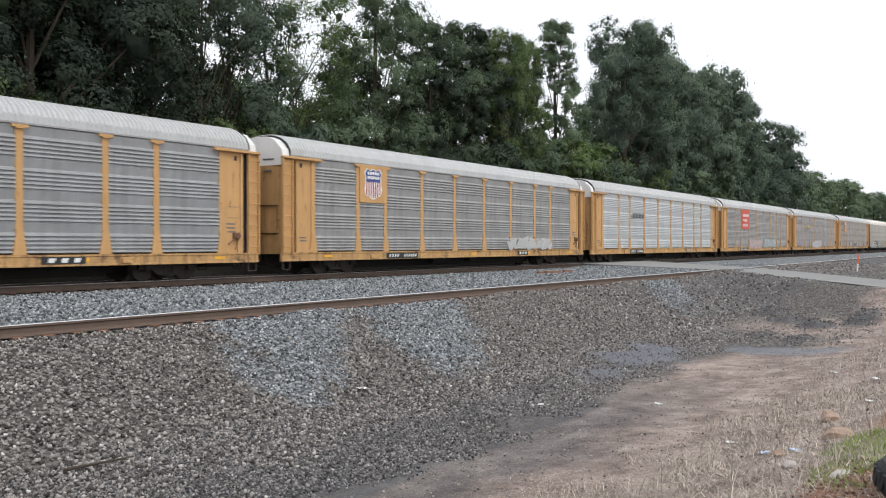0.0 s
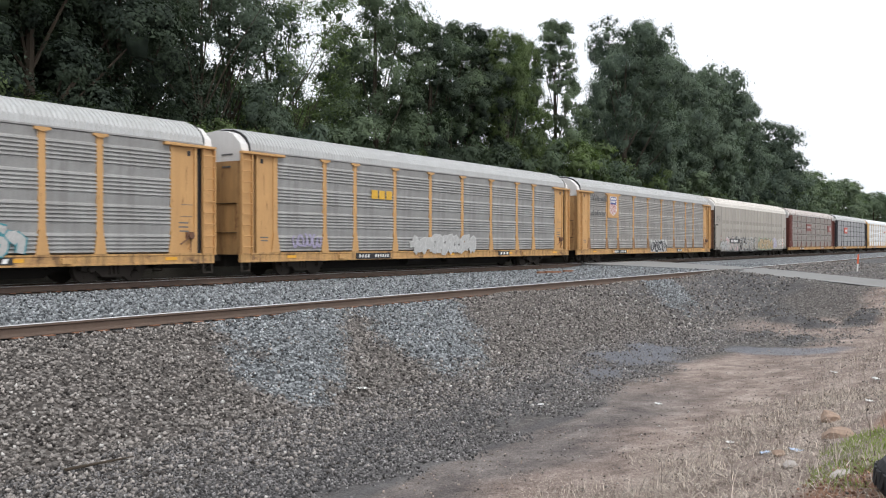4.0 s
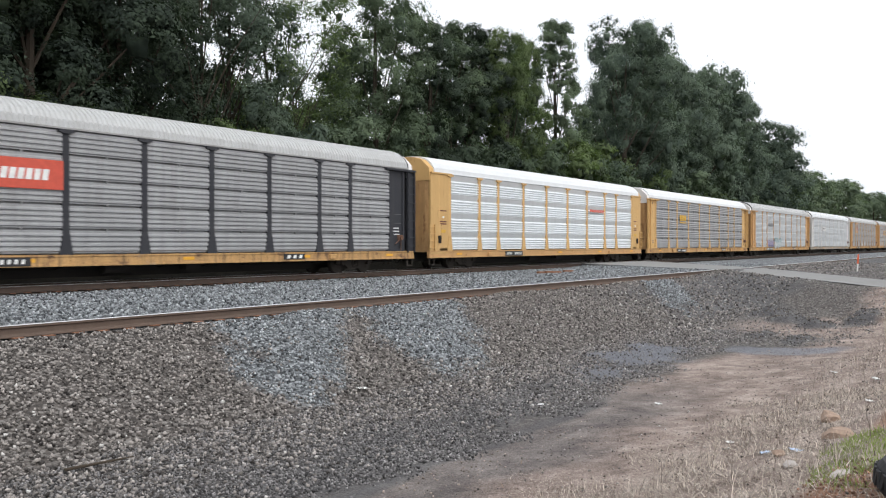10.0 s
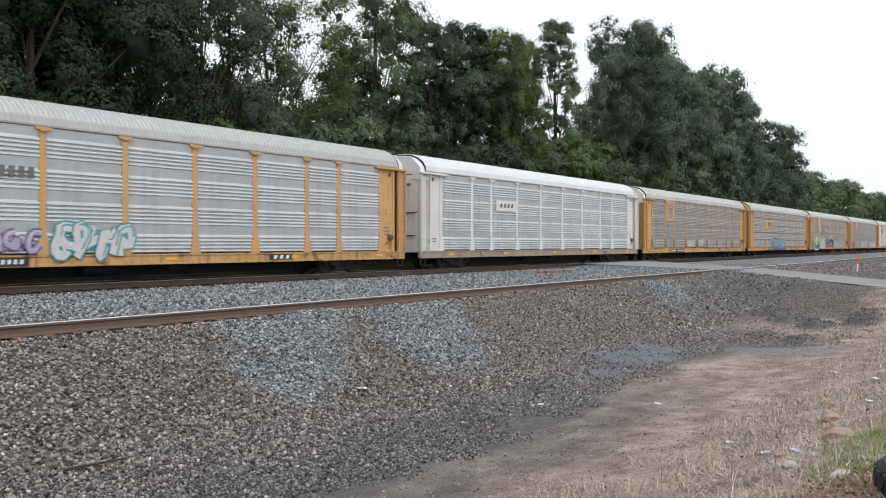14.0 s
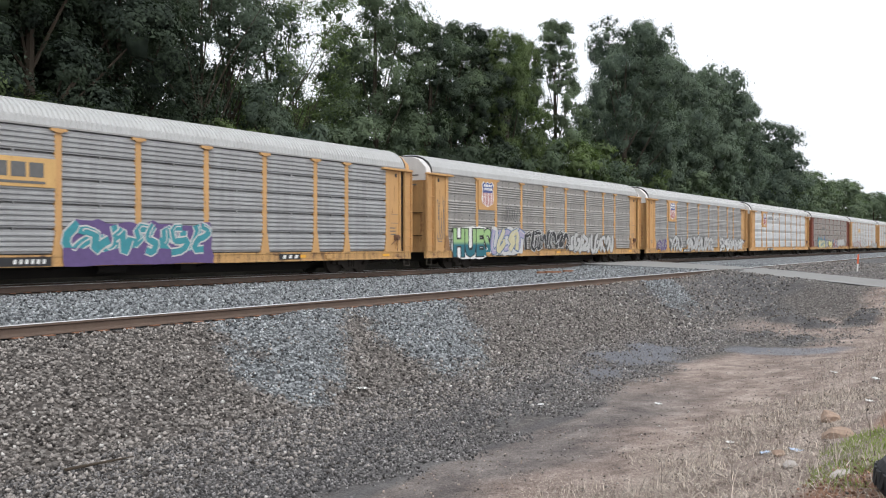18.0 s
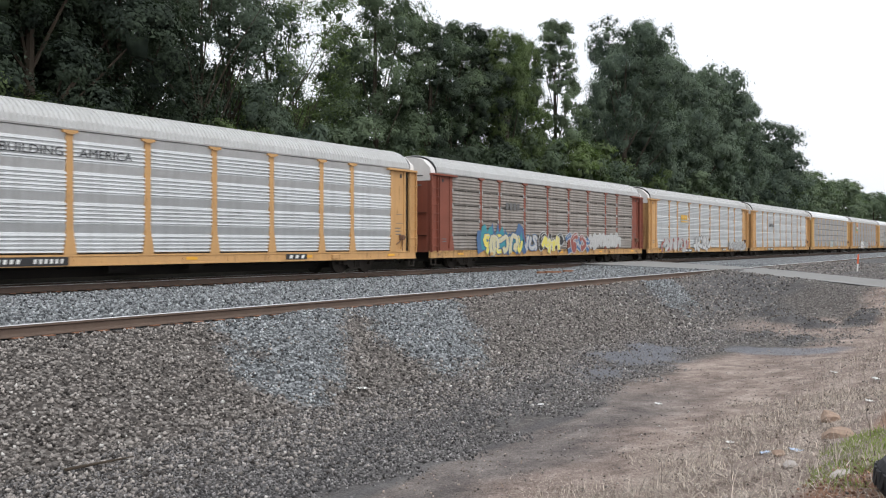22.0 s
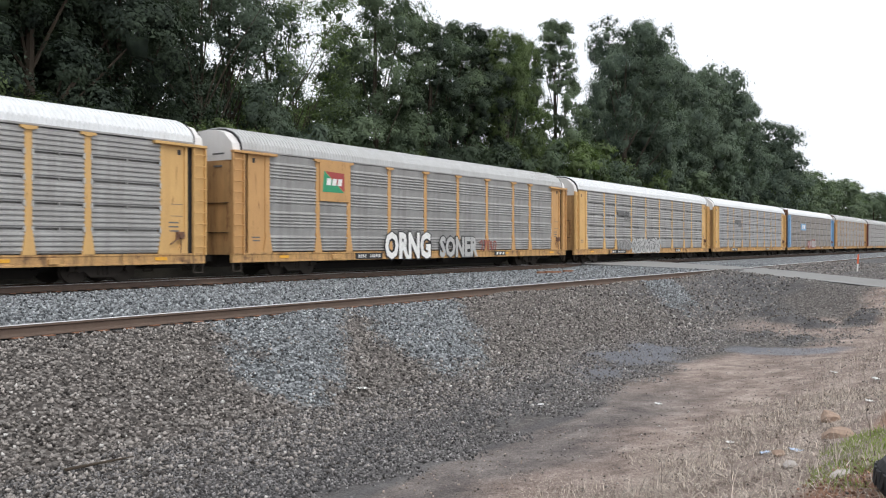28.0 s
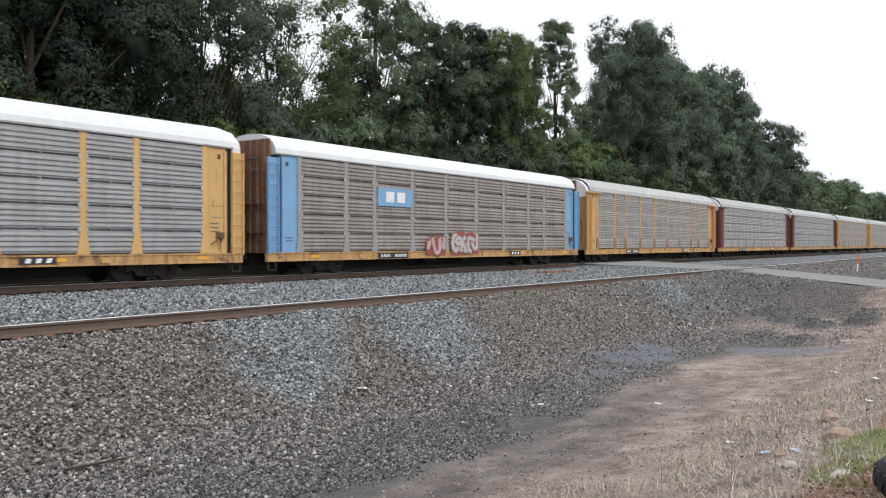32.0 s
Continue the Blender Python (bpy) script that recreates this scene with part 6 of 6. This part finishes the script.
stones("fine_dark_gravel", 52000, (3, 17), (5.2, 9.4), 0.032, M["stone_dark"], 5, lambda x, y, r: grit(x, y, r) & (r.uniform(0, 1, len(x)) < wet(x, y)), "fine dark damp gravel trodden into the dirt", 1.3)
stones("fine_grey_gravel", 30000, (8, 27), (5.2, 9.4), 0.034, M["stone_mid"], 25, lambda x, y, r: grit(x, y, r) & (r.uniform(0, 1, len(x)) > wet(x, y)) & (r.uniform(0, 1, len(x)) > 0.93 * pools(x, y)), "fine grey gravel trodden into the dirt", 1.3)
stones("far_gravel", 7000, (24, 60), (4.0, 9.5), 0.042, M["stone_mid"], 15, lambda x, y, r: off_road(x, y), "dark gravel and crumbs of soil along the lane", 1.2)
stones("verge_stones", 1700, (4, 26), (0.8, 5.6), 0.024, M["stone_old"], 6, None, "scattered stones on the dirt and verge")
stones("soil_bits", 4500, (5, 26), (1.6, 6.0), 0.024, M["crumb"], 26, lambda x, y, r: lattice(x, y, 0.8, 51) + 0.6 * lattice(x, y, 0.3, 52) > r.uniform(-0.1, 0.7, len(x)), "crumbs of brown earth on the dirt", 1.3)
blades("dead_weeds", 6000, (7, 24, 1.6, 5.2), 0.1, 0.006, "earth", 37, lambda x, y, r: lattice(x, y, 0.6, 53) + 0.5 * lattice(x, y, 0.25, 54) > r.uniform(0.2, 0.8, len(x)), "brown dead weeds flattened on the dirt", "dead weeds", 1.6)
blades("dry_grass", 80000, (5.0, 15, 0.9, 4.9), 0.15, 0.0034, "straw", 7, lambda x, y, r: r.uniform(0, 1, len(x)) < step(y + 0.7 * lattice(x, y, 0.7, 31) + 0.12 * (x - 8), 4.9, 3.4) * (0.25 + 0.75 * (lattice(x, y, 0.5, 32) > -0.15)), "matted dry grass on the verge", "dry grass", 1.6)
blades("dry_grass_beyond", 16000, (15, 32, 1.0, 5.5), 0.14, 0.006, "straw", 27, lambda x, y, r: r.uniform(0, 1, len(x)) < np.maximum(step(y + 0.7 * lattice(x, y, 0.9, 31), 3.9, 2.9), step(x, 25, 28) * 0.8), "dry grass further along the verge", "dry grass", 1.5)
blades("dry_stalks", 300, (6, 22, 1.2, 3.4), 0.36, 0.0042, "straw", 17, None, "tall dry stalks standing in the verge", "dry grass", 0.5)
blades("green_weeds", 5000, (7.2, 10.4, 0.8, 1.95), 0.10, 0.0045, "grass", 8, lambda x, y, r: (lattice(x, y, 0.3, 33) * 0.6 + 1.0 - np.hypot((x - 8.75) / 1.35, (y - 1.3) / 0.33) > 0.0), "bright green grass tuft on the bank", "grass", 0.85)
stones("clay_clods", 700, (6.4, 8.4), (0.8, 1.7), 0.03, M["clay"], 9, lambda x, y, r: np.hypot((x - 7.3) / 1.0, (y - 1.25) / 0.45) < r.uniform(0.3, 1.1, len(x)), "crumbled red clay clods")


# ---- small things lying about ----
def lump(seed, sx, sy, sz, mat, name, label, category, x, y, sink=0.3, turn=0):
    """A broken stone or clod with an uneven, angular outline."""
    r = random.Random(seed)
    bm = bmesh.new()
    bmesh.ops.create_icosphere(bm, subdivisions=2, radius=1.0)
    for v in bm.verts:
        k = 1 + 0.45 * noise.noise(v.co * 1.3 + Vector((seed * 3.1, 0, 0))) + r.uniform(-0.05, 0.05)
        v.co = Vector((v.co.x * sx, v.co.y * sy, max(v.co.z, -0.8) * sz)) * k
    ob = new(name, finish(bm, name, M[mat]))
    ob.matrix_basis = pose(x, y, float(ground_z(x, y)) + sz * (1 - sink) - sz * 0.4, 0, 0, turn)
    return tagged(ob, label, category)


def crumpled(seed, size, mat, name, label, x, y):
    r = random.Random(seed)
    bm = bmesh.new()
    bmesh.ops.create_grid(bm, x_segments=7, y_segments=7, size=size)
    for v in bm.verts:
        v.co.z = abs(size * 0.9 * noise.noise(v.co * (2.6 / size) + Vector((seed, seed, 0)))) + r.uniform(0, size * 0.12)
        v.co.x *= 1 + r.uniform(-0.15, 0.15)
    bmesh.ops.solidify(bm, geom=bm.faces[:], thickness=0.003)
    ob = new(name, finish(bm, name, M[mat]))
    ob.matrix_basis = pose(x, y, float(ground_z(x, y)) + 0.012, r.uniform(-12, 12), r.uniform(-12, 12), r.uniform(0, 360))
    return tagged(ob, label, "litter")


def tyre(x, y):
    """A worn tyre lying on the bank, with tread blocks."""
    bm = bmesh.new()
    prof = [(0.19, 0.0), (0.29, -0.02), (0.325, 0.03), (0.335, 0.1), (0.325, 0.17), (0.29, 0.22), (0.19, 0.2), (0.2, 0.1)]
    rings = []
    for i in range(40):
        a = 2 * math.pi * i / 40
        rings.append([bm.verts.new((p * math.cos(a), p * math.sin(a), z)) for p, z in prof])
    for i in range(40):
        p, q = rings[i], rings[(i + 1) % 40]
        for k in range(8):
            bm.faces.new((p[k], q[k], q[(k + 1) % 8], p[(k + 1) % 8]))
    bmesh.ops.recalc_face_normals(bm, faces=bm.faces[:])
    body = new("discarded_tire", None)
    body.matrix_basis = pose(x, y, float(ground_z(x, y)) - 0.03, 6, -4, 0)
    part("carcass", bm, M["rubber"], body)
    block = shared("tread_block", lambda: box(-0.012, 0.012, -0.018, 0.018, -0.06, 0.06, bevel=0.003), M["rubber"])
    for i in range(44):
        a = 360 * i / 44
        part("tread_block", block, M["rubber"], body, at=pose(0, 0, 0.1, 0, 0, a) @ pose(0.335, 0, 0, 14 if i % 2 else -14, 0, 0))
    return tagged(body, "worn black rubber tyre lying on the bank", "tyre")


def stake(x, y):
    s = new("survey_stake", None)
    s.matrix_basis = pose(x, y, float(ground_z(x, y)) - 0.1, 2, -3, 20)
    part("post", box(-0.035, 0.035, -0.035, 0.035, 0, 0.55, bevel=0.006), M["bottle_white"], s, "white painted lower half")
    part("tip", prism([(-0.036, 0.55), (0.036, 0.55), (0.036, 1.02), (0.0, 1.08), (-0.036, 1.02)], "y", -0.036, 0.036), M["stake_orange"], s, "orange painted upper half")
    return tagged(s, "orange and white survey stake beside the lane", "stake")


lump(1, 0.17, 0.12, 0.10, "earth", "clod", "reddish brown clod of earth on the verge", "clod", 11.6, 2.16, turn=20)
lump(2, 0.17, 0.13, 0.085, "earth", "clod", "reddish brown clod of earth on the verge", "clod", 10.05, 1.78, turn=70)
lump(3, 0.09, 0.07, 0.05, "earth", "clod", "brown clod between plastic scraps", "clod", 9.25, 2.21)
lump(4, 0.10, 0.07, 0.04, "stone_old", "rock", "pale rock in the dry grass", "rock", 8.41, 1.91, turn=10)
lump(5, 0.13, 0.06, 0.035, "stone_old", "rock", "pale flat rock on red clay", "rock", 7.7, 1.35, turn=-20)
stones("soil_crumbs", 2600, (24, 34), (3.8, 8.8), 0.048, M["clod"], 16, lambda x, y, r: np.max([1 - np.hypot((x - h[0]) / h[2], (y - h[1]) / h[3]) for h in HEAPS], axis=0) > r.uniform(-0.15, 0.5, len(x)), "dark crumbled soil heaped by the lane")
crumpled(11, 0.05, "bagblue", "plastic_scrap", "crumpled pale blue plastic scrap in dry grass", 9.62, 2.45)
crumpled(12, 0.055, "bagblue", "plastic_scrap", "crumpled pale blue plastic scrap in dry grass", 9.39, 2.08)
crumpled(13, 0.04, "bottle_white", "paper_scrap", "crumpled white paper scrap on the verge", 10.41, 3.06)
crumpled(14, 0.06, "bottle_white", "paper_scrap", "crumpled white paper scrap on the verge", 17.44, 3.17)
crumpled(15, 0.06, "bottle_white", "paper_scrap", "crumpled white paper scrap on the verge", 15.73, 2.23)
crumpled(16, 0.05, "bottle_white", "paper_scrap", "white paper scrap among fine gravel", 12.93, 7.02)
crumpled(17, 0.08, "bottle_white", "paper_scrap", "white paper scrap on the ballast shoulder", 11.35, 9.7)
crumpled(18, 0.05, "bottle_white", "paper_scrap", "white paper scrap on the verge", 12.7, 1.87)
crumpled(19, 0.05, "bottle_white", "paper_scrap", "white paper scrap on bare dirt", 14.05, 5.35)
stick = new("fallen_stick", finish(add_rod(add_rod(bmesh.new(), (-0.35, 0, 0), (0.1, 0.03, 0.02), 0.02, 6, 0.016), (0.1, 0.03, 0.02), (0.42, -0.02, 0.05), 0.016, 6, 0.007), "fallen_stick", M["bark"]))
stick.matrix_basis = pose(5.82, 9.05, float(ground_z(5.82, 9.05)) + 0.05, 0, 0, -20)
tagged(stick, "dark fallen stick lying on the ballast", "stick")
tyre(7.14, 0.69)
stake(51.9, 8.3)
# worn timbers left between the tracks
for k, (x, y, a) in enumerate(((36.2, 19.6, 8), (36.6, 19.2, -14), (39.0, 19.6, 4))):
    t = new("old_timber", finish(box(-0.55, 0.55, -0.07, 0.07, 0, 0.1, bevel=0.015), "old_timber", M["plate"]))
    t.matrix_basis = pose(x, y, float(ground_z(x, y)) + 0.03, 0, 2, a)
    tagged(t, "weathered brown timber lying on the ballast", "timber", "timbers between the tracks")

motions()
